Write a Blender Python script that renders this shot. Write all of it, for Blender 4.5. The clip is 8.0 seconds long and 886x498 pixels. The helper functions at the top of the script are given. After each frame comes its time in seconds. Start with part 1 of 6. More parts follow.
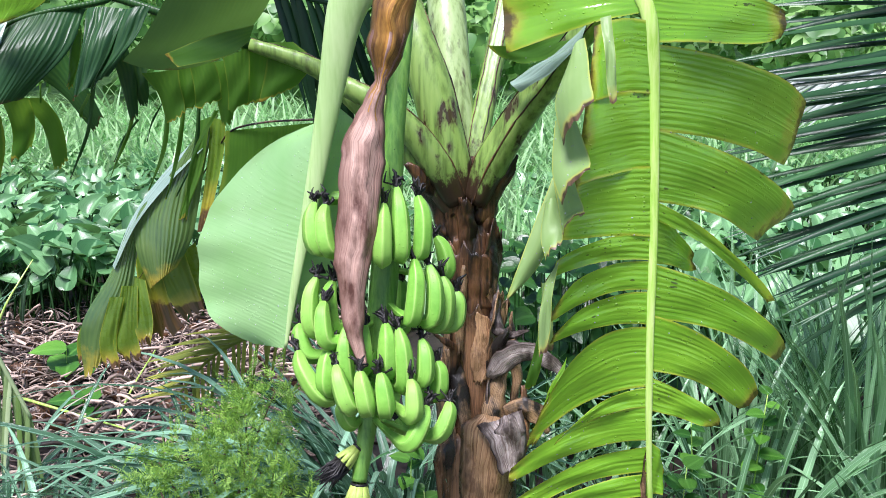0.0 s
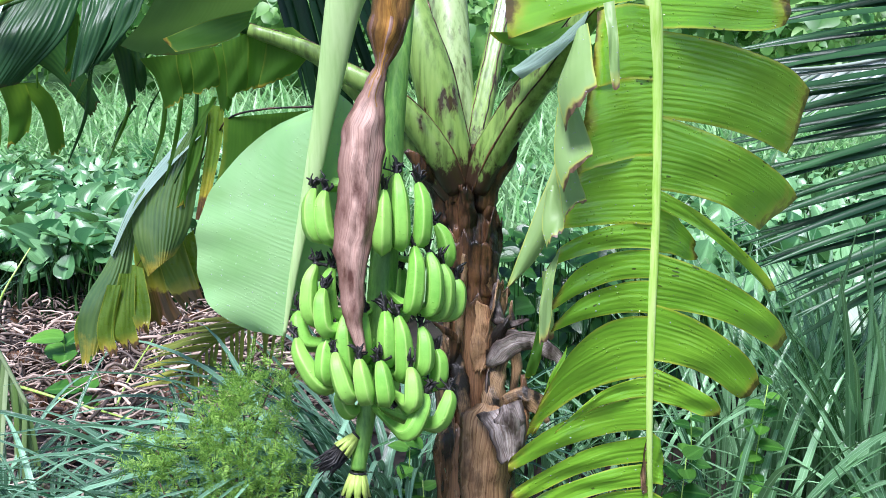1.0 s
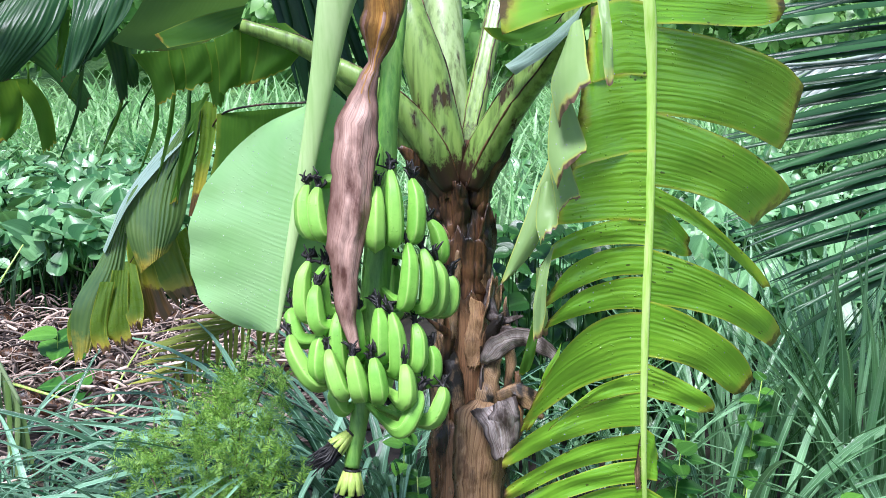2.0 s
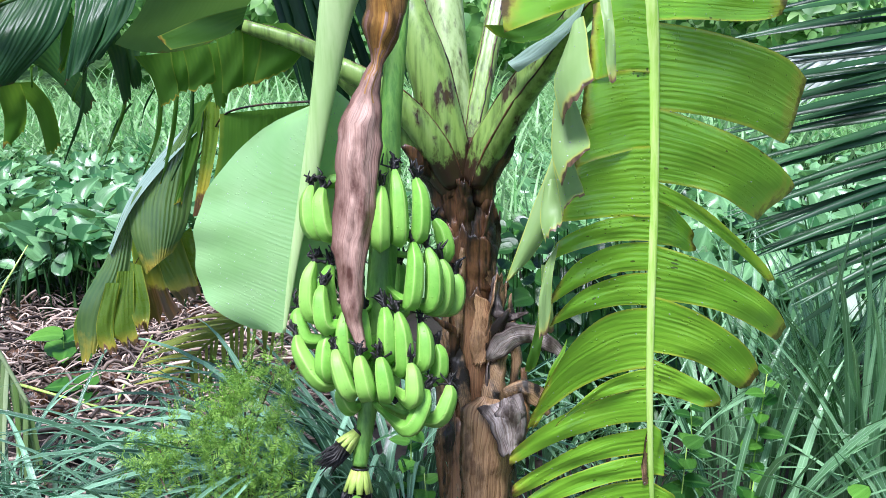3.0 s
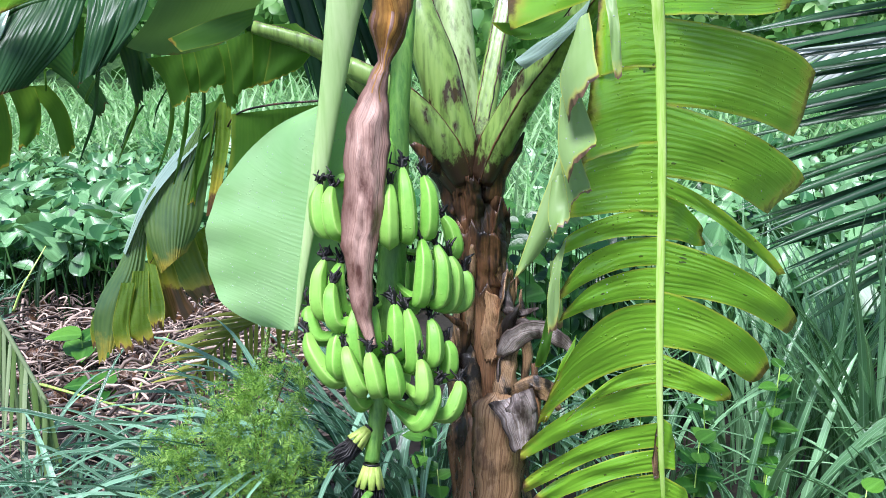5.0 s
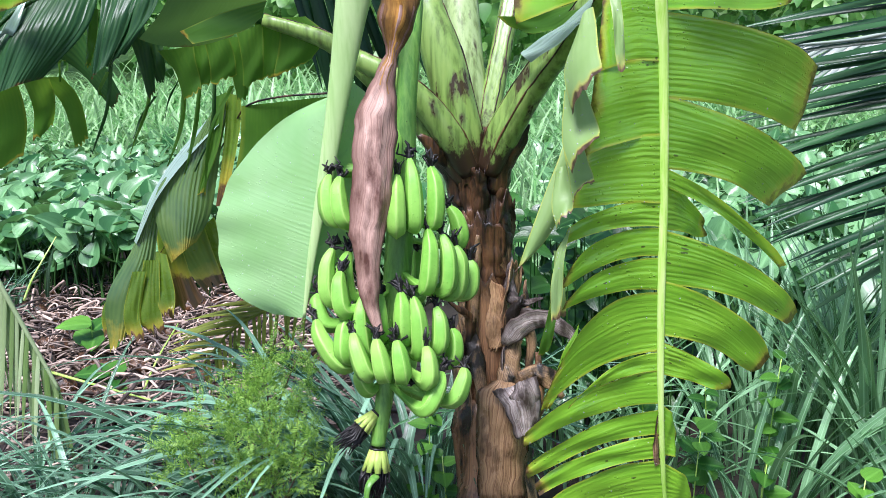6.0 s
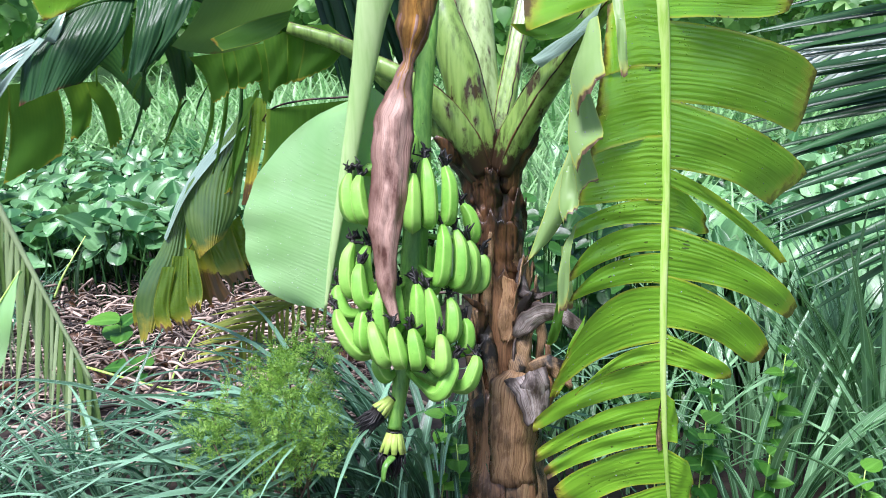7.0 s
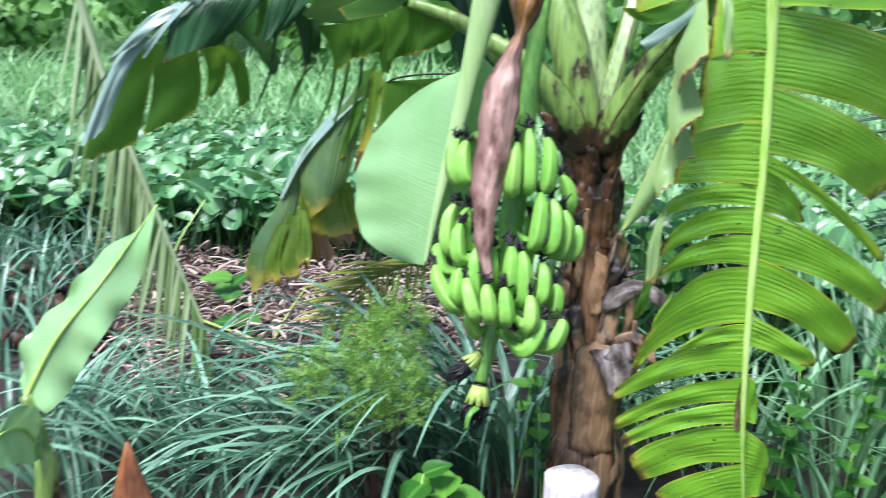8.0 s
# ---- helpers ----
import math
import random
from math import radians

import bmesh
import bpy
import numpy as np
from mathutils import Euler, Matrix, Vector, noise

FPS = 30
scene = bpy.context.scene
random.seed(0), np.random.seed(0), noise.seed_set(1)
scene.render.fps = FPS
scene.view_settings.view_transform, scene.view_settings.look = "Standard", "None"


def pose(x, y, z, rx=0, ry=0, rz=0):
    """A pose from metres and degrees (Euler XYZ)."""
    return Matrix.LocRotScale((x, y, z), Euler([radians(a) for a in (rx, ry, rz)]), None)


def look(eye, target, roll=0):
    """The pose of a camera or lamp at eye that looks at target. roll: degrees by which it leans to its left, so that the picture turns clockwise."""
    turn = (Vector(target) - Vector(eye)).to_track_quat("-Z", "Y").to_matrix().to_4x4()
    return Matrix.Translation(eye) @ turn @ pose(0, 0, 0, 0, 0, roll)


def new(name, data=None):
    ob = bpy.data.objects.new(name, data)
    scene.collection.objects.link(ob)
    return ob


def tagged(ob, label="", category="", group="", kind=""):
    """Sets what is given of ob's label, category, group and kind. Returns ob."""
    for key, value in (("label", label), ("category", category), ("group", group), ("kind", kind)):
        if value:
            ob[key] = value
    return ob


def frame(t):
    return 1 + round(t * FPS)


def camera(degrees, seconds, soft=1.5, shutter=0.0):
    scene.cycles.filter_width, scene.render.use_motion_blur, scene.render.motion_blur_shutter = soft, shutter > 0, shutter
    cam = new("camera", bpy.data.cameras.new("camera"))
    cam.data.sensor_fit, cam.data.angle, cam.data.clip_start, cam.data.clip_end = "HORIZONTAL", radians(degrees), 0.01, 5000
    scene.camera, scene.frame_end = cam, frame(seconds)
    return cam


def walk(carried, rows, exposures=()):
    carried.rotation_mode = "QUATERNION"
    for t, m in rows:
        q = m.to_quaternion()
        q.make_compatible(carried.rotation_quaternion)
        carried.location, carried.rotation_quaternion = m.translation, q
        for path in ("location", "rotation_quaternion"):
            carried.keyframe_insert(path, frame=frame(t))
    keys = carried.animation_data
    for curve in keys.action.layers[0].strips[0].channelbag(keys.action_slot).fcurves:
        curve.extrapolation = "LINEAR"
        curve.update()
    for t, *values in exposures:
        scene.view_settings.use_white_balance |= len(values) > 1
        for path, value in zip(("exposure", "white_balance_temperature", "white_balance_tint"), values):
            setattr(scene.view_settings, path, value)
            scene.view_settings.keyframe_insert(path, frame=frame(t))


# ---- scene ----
cam = camera(54.09, 8.0, soft=0.6, shutter=0.5)
walk(cam, [
    (0.0, pose(0.0, 0.0, 1.38, 80.0, -0.0, -0.0)),
    (0.5, pose(-0.0032, 0.0088, 1.367, 79.596, -0.165, 0.045)),
    (1.0, pose(-0.0036, 0.0125, 1.3702, 79.435, -0.261, -0.064)),
    (1.5, pose(0.0003, 0.0176, 1.3683, 79.363, -0.382, -0.319)),
    (3.0, pose(-0.0048, 0.0152, 1.3804, 78.752, 0.499, -0.351)),
    (3.5, pose(0.002, 0.0096, 1.3817, 78.81, 1.017, -0.141)),
    (4.0, pose(0.0045, 0.0068, 1.3864, 78.747, 1.341, 0.171)),
    (4.5, pose(0.0079, 0.0074, 1.3857, 78.673, 1.416, 0.349)),
    (6.0, pose(0.0107, -0.0321, 1.381, 78.171, 1.069, 1.048)),
    (6.5, pose(0.0241, -0.0721, 1.3897, 78.099, 1.402, 1.345)),
    (7.0, pose(0.0264, -0.1363, 1.3852, 78.396, 1.137, 2.382)),
    (7.5, pose(0.0466, -0.1937, 1.3566, 78.519, -0.301, 4.487)),
    (8.0, pose(0.0451, -0.2549, 1.3358, 78.137, -1.819, 9.753)),
], exposures=[(0.0, 0.64, 6020, 22.5), (1.0, 0.64, 5740, 20), (4.5, 0.64, 5730, 19.5), (6.5, 0.66, 5900, 22), (7.5, 0.66, 5800, 19.5), (8.0, 0.69, 5720, 17.5)])

# ---- world and light: bright overcast sky ----
world = bpy.data.worlds.new("world")
scene.world = world
world.use_nodes = True
wn, wl = world.node_tree.nodes, world.node_tree.links
sky = wn.new("ShaderNodeTexSky")
sky.sky_type, sky.sun_disc = "NISHITA", False
sky.sun_elevation, sky.sun_rotation = radians(61), radians(200)
sky.air_density, sky.dust_density, sky.ozone_density = 0.95, 1.6, 2.0
wl.new(sky.outputs[0], wn["Background"].inputs[0])
wn["Background"].inputs[1].default_value = 0.10
sun_lamp = new("sun", bpy.data.lights.new("sun", "SUN"))
sun_lamp.data.energy, sun_lamp.data.angle, sun_lamp.data.color = 4.7, radians(22), (1.0, 0.98, 0.95)
sun_lamp.matrix_world = look((-1.2, -2.6, 5.2), (0, 0, 0))

# ---- materials ----


def nodes_of(name):
    m = bpy.data.materials.new(name)
    m.use_nodes = True
    nt = m.node_tree
    return m, nt, nt.nodes["Principled BSDF"], nt.nodes["Material Output"]


def math_node(nt, op, a, b=None, clamp=False):
    n = nt.nodes.new("ShaderNodeMath")
    n.operation, n.use_clamp = op, clamp
    for i, v in enumerate((a, b)):
        if v is None:
            continue
        if isinstance(v, (int, float)):
            n.inputs[i].default_value = v
        else:
            nt.links.new(v, n.inputs[i])
    return n.outputs[0]


def mix_node(nt, fac, a, b, mode="MIX"):
    n = nt.nodes.new("ShaderNodeMix")
    n.data_type, n.blend_type = "RGBA", mode
    for sock, v in ((n.inputs[0], fac), (n.inputs[6], a), (n.inputs[7], b)):
        if isinstance(v, (int, float)):
            sock.default_value = v
        elif isinstance(v, tuple):
            sock.default_value = (*v, 1)
        else:
            nt.links.new(v, sock)
    return n.outputs[2]


def noise_node(nt, vec, scale, detail=4.0, rough=0.6):
    n = nt.nodes.new("ShaderNodeTexNoise")
    n.inputs["Scale"].default_value, n.inputs["Detail"].default_value, n.inputs["Roughness"].default_value = scale, detail, rough
    if vec is not None:
        nt.links.new(vec, n.inputs["Vector"])
    return n.outputs[0]


def ramp_node(nt, fac, lo, hi):
    n = nt.nodes.new("ShaderNodeMapRange")
    n.inputs[1].default_value, n.inputs[2].default_value = lo, hi
    nt.links.new(fac, n.inputs[0])
    return n.outputs[0]


def stretch_node(nt, vec, sx, sy, sz):
    n = nt.nodes.new("ShaderNodeMapping")
    n.inputs["Scale"].default_value = (sx, sy, sz)
    nt.links.new(vec, n.inputs["Vector"])
    return n.outputs[0]


def bump_node(nt, height, strength, distance, shaders):
    n = nt.nodes.new("ShaderNodeBump")
    n.inputs["Strength"].default_value, n.inputs["Distance"].default_value = strength, distance
    nt.links.new(height, n.inputs["Height"])
    for s in shaders:
        nt.links.new(n.outputs[0], s.inputs["Normal"])


def leaf_material(name, base, deep, glow, trans=0.35, rough=0.32, vein=0.008, edge=0.0, edge_col=(0.10, 0.045, 0.015), yellow=0.0, relief=0.25, drops=0.0, spec=0.5, stripe=1.0, ribs=0.12, side=0.0, band=0.0, slits=0.0):
    """A blade with ribs along U, blotches, and edges dried brown by the amount edge. U: rib to margin, V: metres along the rib."""
    m, nt, bsdf, out = nodes_of(name)
    uv = nt.nodes.new("ShaderNodeUVMap").outputs[0]
    sep = nt.nodes.new("ShaderNodeSeparateXYZ")
    nt.links.new(uv, sep.inputs[0])
    u, v = sep.outputs[0], sep.outputs[1]
    pos = nt.nodes.new("ShaderNodeNewGeometry").outputs["Position"]
    blot = noise_node(nt, pos, 7.0, 3.0)
    fine = noise_node(nt, pos, 60.0, 4.0)
    line = noise_node(nt, stretch_node(nt, uv, 0.8, 1.0 / vein, 1.0), 1.0, 2.0)
    wob = math_node(nt, "ADD", math_node(nt, "MULTIPLY", v, 6.2832 / vein), math_node(nt, "MULTIPLY", noise_node(nt, stretch_node(nt, uv, 1.6, 22.0, 1.0), 1.0, 2.0), 11.0))
    wave = math_node(nt, "MULTIPLY_ADD", math_node(nt, "SINE", wob), 0.5)
    wave.node.inputs[2].default_value = 0.5
    near = math_node(nt, "MULTIPLY", ramp_node(nt, u, 0.75, 0.0), ramp_node(nt, noise_node(nt, stretch_node(nt, uv, 2.5, 38.0, 1.0), 1.0, 2.0), 0.30, 0.65))
    wave = math_node(nt, "MULTIPLY", wave, math_node(nt, "MULTIPLY_ADD", near, 1.3))
    wave.node.inputs[1].links[0].from_node.inputs[2].default_value = ribs
    col = mix_node(nt, ramp_node(nt, blot, 0.32, 0.7), deep, base)
    col = mix_node(nt, math_node(nt, "MULTIPLY", ramp_node(nt, line, 0.35, 0.7), 0.35 * stripe), col, deep)
    col = mix_node(nt, math_node(nt, "MULTIPLY", wave, 0.14 * stripe), col, glow)
    rim = math_node(nt, "ADD", u, math_node(nt, "MULTIPLY_ADD", noise_node(nt, pos, 22.0, 4.0), 0.3))
    rim.node.inputs[1].links[0].from_node.inputs[2].default_value = -0.15
    if yellow:
        col = mix_node(nt, math_node(nt, "MULTIPLY", ramp_node(nt, rim, 0.98 - yellow, 1.0 - band), 0.85), col, (0.60, 0.46, 0.05))
    if side:
        torn = nt.nodes.new("ShaderNodeUVMap")
        torn.uv_map = "across"
        sides = nt.nodes.new("ShaderNodeSeparateXYZ")
        nt.links.new(torn.outputs[0], sides.inputs[0])
        tear = math_node(nt, "ADD", sides.outputs[0], math_node(nt, "MULTIPLY_ADD", noise_node(nt, pos, 26.0, 4.0), 0.14))
        tear.node.inputs[1].links[0].from_node.inputs[2].default_value = -0.07
        col = mix_node(nt, math_node(nt, "MULTIPLY", ramp_node(nt, tear, 0.90, 0.985), side), col, (0.62, 0.60, 0.06))
        col = mix_node(nt, math_node(nt, "MULTIPLY", ramp_node(nt, tear, 0.985, 1.01), side), col, (0.10, 0.055, 0.02))
    if edge:
        col = mix_node(nt, ramp_node(nt, rim, 1.0 - edge, 1.05 - edge), col, mix_node(nt, ramp_node(nt, line, 0.38, 0.62), tuple(c * 0.4 for c in edge_col), tuple(min(0.8, c * 1.5) for c in edge_col)))
    if slits:
        spot = nt.nodes.new("ShaderNodeTexVoronoi")
        spot.inputs["Scale"].default_value = 1.0
        nt.links.new(stretch_node(nt, uv, 11.0, 110.0, 1.0), spot.inputs["Vector"])
        speck = math_node(nt, "MULTIPLY", math_node(nt, "LESS_THAN", spot.outputs["Distance"], 0.24), math_node(nt, "GREATER_THAN", noise_node(nt, pos, 17.0, 2.0), 0.64))
        col = mix_node(nt, math_node(nt, "MULTIPLY", speck, slits), col, (0.03, 0.02, 0.01))
    nt.links.new(col, bsdf.inputs["Base Color"])
    bsdf.inputs["Roughness"].default_value = rough
    nt.links.new(math_node(nt, "MULTIPLY_ADD", fine, 0.25), bsdf.inputs["Roughness"])
    bsdf.inputs["Roughness"].links[0].from_node.inputs[2].default_value = rough - 0.12
    bsdf.inputs["Specular IOR Level"].default_value = spec
    tl = nt.nodes.new("ShaderNodeBsdfTranslucent")
    nt.links.new(mix_node(nt, 0.55, col, glow), tl.inputs["Color"])
    mx = nt.nodes.new("ShaderNodeMixShader")
    mx.inputs[0].default_value = trans
    nt.links.new(bsdf.outputs[0], mx.inputs[1])
    nt.links.new(tl.outputs[0], mx.inputs[2])
    nt.links.new(mx.outputs[0], out.inputs[0])
    h = math_node(nt, "ADD", math_node(nt, "MULTIPLY", math_node(nt, "MULTIPLY", wave, blot), 0.5), math_node(nt, "MULTIPLY", line, 0.5))
    if drops:
        dv = nt.nodes.new("ShaderNodeTexVoronoi")
        dv.inputs["Scale"].default_value = 95.0
        nt.links.new(pos, dv.inputs["Vector"])
        bead = math_node(nt, "MULTIPLY", ramp_node(nt, dv.outputs["Distance"], 0.22, 0.0), ramp_node(nt, noise_node(nt, pos, 14.0), 0.5, 0.62))
        h = math_node(nt, "ADD", h, math_node(nt, "MULTIPLY", bead, drops))
    bump_node(nt, h, relief, 0.004, (bsdf,))
    return m


def plain_leaf(name, a, b, trans=0.3, rough=0.35, scale=3.0, glow=None, gamma=1.0, spec=0.5, midrib=0.0):
    """Small foliage: each blade takes its own shade between a and b."""
    m, nt, bsdf, out = nodes_of(name)
    geo = nt.nodes.new("ShaderNodeNewGeometry")
    col = mix_node(nt, math_node(nt, "POWER", math_node(nt, "FRACT", math_node(nt, "ADD", geo.outputs["Random Per Island"], nt.nodes.new("ShaderNodeObjectInfo").outputs["Random"])), gamma), a, b)
    blot = noise_node(nt, geo.outputs["Position"], scale, 3.0)
    col = mix_node(nt, math_node(nt, "MULTIPLY", ramp_node(nt, blot, 0.4, 0.75), 0.5), col, tuple(c * 0.5 for c in a))
    grain = noise_node(nt, geo.outputs["Position"], 90.0, 3.0)
    if midrib:
        lane = nt.nodes.new("ShaderNodeSeparateXYZ")
        blade_uv = nt.nodes.new("ShaderNodeUVMap").outputs[0]
        nt.links.new(blade_uv, lane.inputs[0])
        off = math_node(nt, "ABSOLUTE", math_node(nt, "SUBTRACT", lane.outputs[1], 0.5))
        grain = noise_node(nt, stretch_node(nt, blade_uv, 1.5, 26.0, 1.0), 1.0, 3.0)
        col = mix_node(nt, math_node(nt, "MULTIPLY", ramp_node(nt, grain, 0.45, 0.7), 0.45), col, tuple(c * 0.7 for c in a))
        col = mix_node(nt, math_node(nt, "MULTIPLY", ramp_node(nt, off, 0.09, 0.03), midrib), col, tuple(min(0.85, c * 1.25 + 0.05) for c in b))
    nt.links.new(col, bsdf.inputs["Base Color"])
    bsdf.inputs["Roughness"].default_value = rough
    bsdf.inputs["Specular IOR Level"].default_value = spec
    tl = nt.nodes.new("ShaderNodeBsdfTranslucent")
    nt.links.new(mix_node(nt, 0.5, col, glow or b), tl.inputs["Color"])
    mx = nt.nodes.new("ShaderNodeMixShader")
    mx.inputs[0].default_value = trans
    nt.links.new(bsdf.outputs[0], mx.inputs[1])
    nt.links.new(tl.outputs[0], mx.inputs[2])
    nt.links.new(mx.outputs[0], out.inputs[0])
    bump_node(nt, grain, 0.4 if midrib else 0.15, 0.002, (bsdf,))
    return m


def fibre_material(name, light, mid, dark, along=(1.0, 1.0, 0.08), scale=60.0, rough=0.6, patch=5.0, lo=0.35, hi=0.65, relief=0.5, uv=False, rim=0.0, s_lo=0.38, s_hi=0.64, base_rot=0.0):
    """Fibrous dry or fleshy tissue: streaks along one way, larger stains over them."""
    m, nt, bsdf, out = nodes_of(name)
    if uv:
        pos = nt.nodes.new("ShaderNodeUVMap").outputs[0]
    else:
        pos = nt.nodes.new("ShaderNodeNewGeometry").outputs["Position"]
    world_pos = nt.nodes.new("ShaderNodeNewGeometry").outputs["Position"]
    streak = noise_node(nt, stretch_node(nt, pos, *along), scale, 5.0)
    stain = noise_node(nt, stretch_node(nt, world_pos, 1.0, 1.0, 0.4), patch, 5.0)
    col = mix_node(nt, ramp_node(nt, streak, s_lo, s_hi), mid, light)
    col = mix_node(nt, ramp_node(nt, stain, lo, hi), dark, col)
    col = mix_node(nt, math_node(nt, "MULTIPLY", ramp_node(nt, streak, 0.5, 0.3), 0.6), col, dark)
    if base_rot:
        lane = nt.nodes.new("ShaderNodeSeparateXYZ")
        nt.links.new(nt.nodes.new("ShaderNodeUVMap").outputs[0], lane.inputs[0])
        sound = math_node(nt, "ADD", math_node(nt, "MULTIPLY", lane.outputs[1], 1.0 / base_rot), math_node(nt, "MULTIPLY", noise_node(nt, stretch_node(nt, world_pos, 1.0, 1.0, 0.5), 26.0, 6.0, 0.7), 1.6))
        col = mix_node(nt, ramp_node(nt, sound, 1.18, 1.32), (0.040, 0.024, 0.013), col)
    if rim:
        sep = nt.nodes.new("ShaderNodeSeparateXYZ")
        nt.links.new(pos, sep.inputs[0])
        margin = math_node(nt, "ADD", math_node(nt, "ABSOLUTE", sep.outputs[0]), math_node(nt, "MULTIPLY", stain, 0.5))
        col = mix_node(nt, math_node(nt, "MULTIPLY", ramp_node(nt, margin, 1.25 - rim, 1.35), 0.9), col, dark)
    nt.links.new(col, bsdf.inputs["Base Color"])
    nt.links.new(math_node(nt, "MULTIPLY_ADD", stain, 0.4), bsdf.inputs["Roughness"])
    bsdf.inputs["Roughness"].links[0].from_node.inputs[2].default_value = rough - 0.2
    bump_node(nt, streak, relief, 0.004, (bsdf,))
    return m


M_LEAF_BRIGHT = leaf_material("leaf_bright", (0.285, 0.60, 0.030), (0.185, 0.48, 0.020), (0.54, 0.75, 0.06), trans=0.36, rough=0.15, vein=0.012, edge=0.065, yellow=0.13, relief=0.8, drops=1.5, stripe=0.6, spec=1.0, side=0.7, slits=0.85)
M_LEAF_UNDER = leaf_material("leaf_under", (0.29, 0.44, 0.16), (0.21, 0.35, 0.10), (0.36, 0.48, 0.17), trans=0.25, rough=0.45, vein=0.012, edge=0.11, edge_col=(0.13, 0.07, 0.045), yellow=0.16, relief=0.35, spec=0.35, side=0.5)
M_LEAF_FLAG = leaf_material("leaf_flag", (0.35, 0.59, 0.25), (0.27, 0.53, 0.18), (0.38, 0.62, 0.22), trans=0.2, rough=0.13, vein=0.010, relief=0.24, drops=4.0, stripe=0.25, ribs=0.03, spec=0.8)
M_LEAF_DARK = leaf_material("leaf_dark", (0.032, 0.11, 0.026), (0.016, 0.06, 0.016), (0.10, 0.20, 0.02), trans=0.14, rough=0.36, vein=0.009, edge=0.03, relief=0.4, spec=0.22, ribs=0.7)
M_LEAF_SHEEN = leaf_material("leaf_sheen", (0.030, 0.095, 0.030), (0.012, 0.05, 0.017), (0.09, 0.20, 0.04), trans=0.12, rough=0.32, vein=0.011, edge=0.02, relief=0.9, spec=0.24, ribs=0.6)
# Green blade coloured pale grey: the sky's sheen on folds is in the base colour.
M_LEAF_CURL_SHEEN = leaf_material("leaf_curl_sheen", (0.34, 0.46, 0.38), (0.22, 0.34, 0.25), (0.38, 0.48, 0.40), trans=0.12, rough=0.2, vein=0.009, relief=0.9, spec=0.7)
M_LEAF_OLIVE = leaf_material("leaf_olive", (0.085, 0.215, 0.022), (0.045, 0.14, 0.015), (0.21, 0.38, 0.025), trans=0.45, rough=0.4, vein=0.010, edge=0.015, yellow=0.02, relief=0.3, spec=0.35, side=0.2)
M_LEAF_GREY = leaf_material("leaf_grey_green", (0.09, 0.20, 0.05), (0.06, 0.15, 0.035), (0.16, 0.30, 0.04), trans=0.3, rough=0.45, vein=0.010, edge=0.015, relief=0.2)
M_LEAF_WILT = leaf_material("leaf_wilt", (0.17, 0.29, 0.03), (0.08, 0.18, 0.018), (0.40, 0.44, 0.035), trans=0.35, rough=0.28, vein=0.014, edge=0.14, edge_col=(0.16, 0.075, 0.04), yellow=0.38, band=0.12, relief=0.9, side=0.6)
M_LEAF_SCORCHED = leaf_material("leaf_scorched", (0.19, 0.30, 0.03), (0.09, 0.19, 0.018), (0.42, 0.44, 0.04), trans=0.25, rough=0.32, vein=0.014, edge=0.52, edge_col=(0.17, 0.072, 0.036), yellow=0.74, band=0.5, relief=0.9, side=0.6)
M_LEAF_SCORCHED_TIP = leaf_material("leaf_scorched_tip", (0.19, 0.30, 0.03), (0.09, 0.19, 0.018), (0.42, 0.44, 0.04), trans=0.25, rough=0.32, vein=0.014, edge=0.30, edge_col=(0.17, 0.072, 0.036), yellow=0.50, band=0.3, relief=0.9, side=0.6)
M_LEAF_PLEATED = leaf_material("leaf_pleated", (0.13, 0.225, 0.06), (0.05, 0.12, 0.028), (0.22, 0.32, 0.05), trans=0.15, rough=0.17, vein=0.012, relief=1.0, spec=1.0, ribs=0.8, edge=0.02, yellow=0.10)
M_RIB_PALE = fibre_material("rib_pale", (0.48, 0.66, 0.28), (0.41, 0.60, 0.23), (0.30, 0.50, 0.15), scale=90, rough=0.4, lo=0.2, hi=0.5, relief=0.15)
M_RIB_GREEN = fibre_material("rib_green", (0.54, 0.72, 0.22), (0.38, 0.64, 0.09), (0.24, 0.50, 0.04), scale=90, rough=0.26, lo=0.2, hi=0.5, relief=0.3)
M_PETIOLE = fibre_material("petiole_skin", (0.24, 0.36, 0.085), (0.16, 0.29, 0.055), (0.05, 0.035, 0.018), scale=70, rough=0.32, patch=16.0, lo=0.38, hi=0.44, relief=0.3, base_rot=0.18)
M_PETIOLE_PALE = fibre_material("petiole_pale_skin", (0.38, 0.50, 0.22), (0.27, 0.40, 0.13), (0.06, 0.045, 0.022), scale=70, rough=0.36, patch=13.0, lo=0.34, hi=0.41, relief=0.2, base_rot=0.12)
M_STALK = fibre_material("bunch_stalk_skin", (0.24, 0.47, 0.08), (0.14, 0.35, 0.05), (0.06, 0.18, 0.025), scale=130, rough=0.4, lo=0.3, hi=0.55, relief=0.5)
M_BRACT = fibre_material("bract_dry", (0.66, 0.45, 0.35), (0.47, 0.28, 0.205), (0.10, 0.04, 0.024), along=(3.0, 0.22, 1.0), scale=6, rough=0.45, patch=27.0, lo=0.34, hi=0.58, relief=0.5, uv=True, rim=0.6, s_lo=0.25, s_hi=0.75)
M_BRACT_TOP = fibre_material("bract_orange", (0.74, 0.42, 0.08), (0.48, 0.20, 0.035), (0.035, 0.017, 0.011), along=(1.0, 0.30, 1.0), scale=9, rough=0.4, patch=14.0, lo=0.36, hi=0.54, relief=0.6, uv=True, rim=0.8, s_lo=0.3, s_hi=0.7)
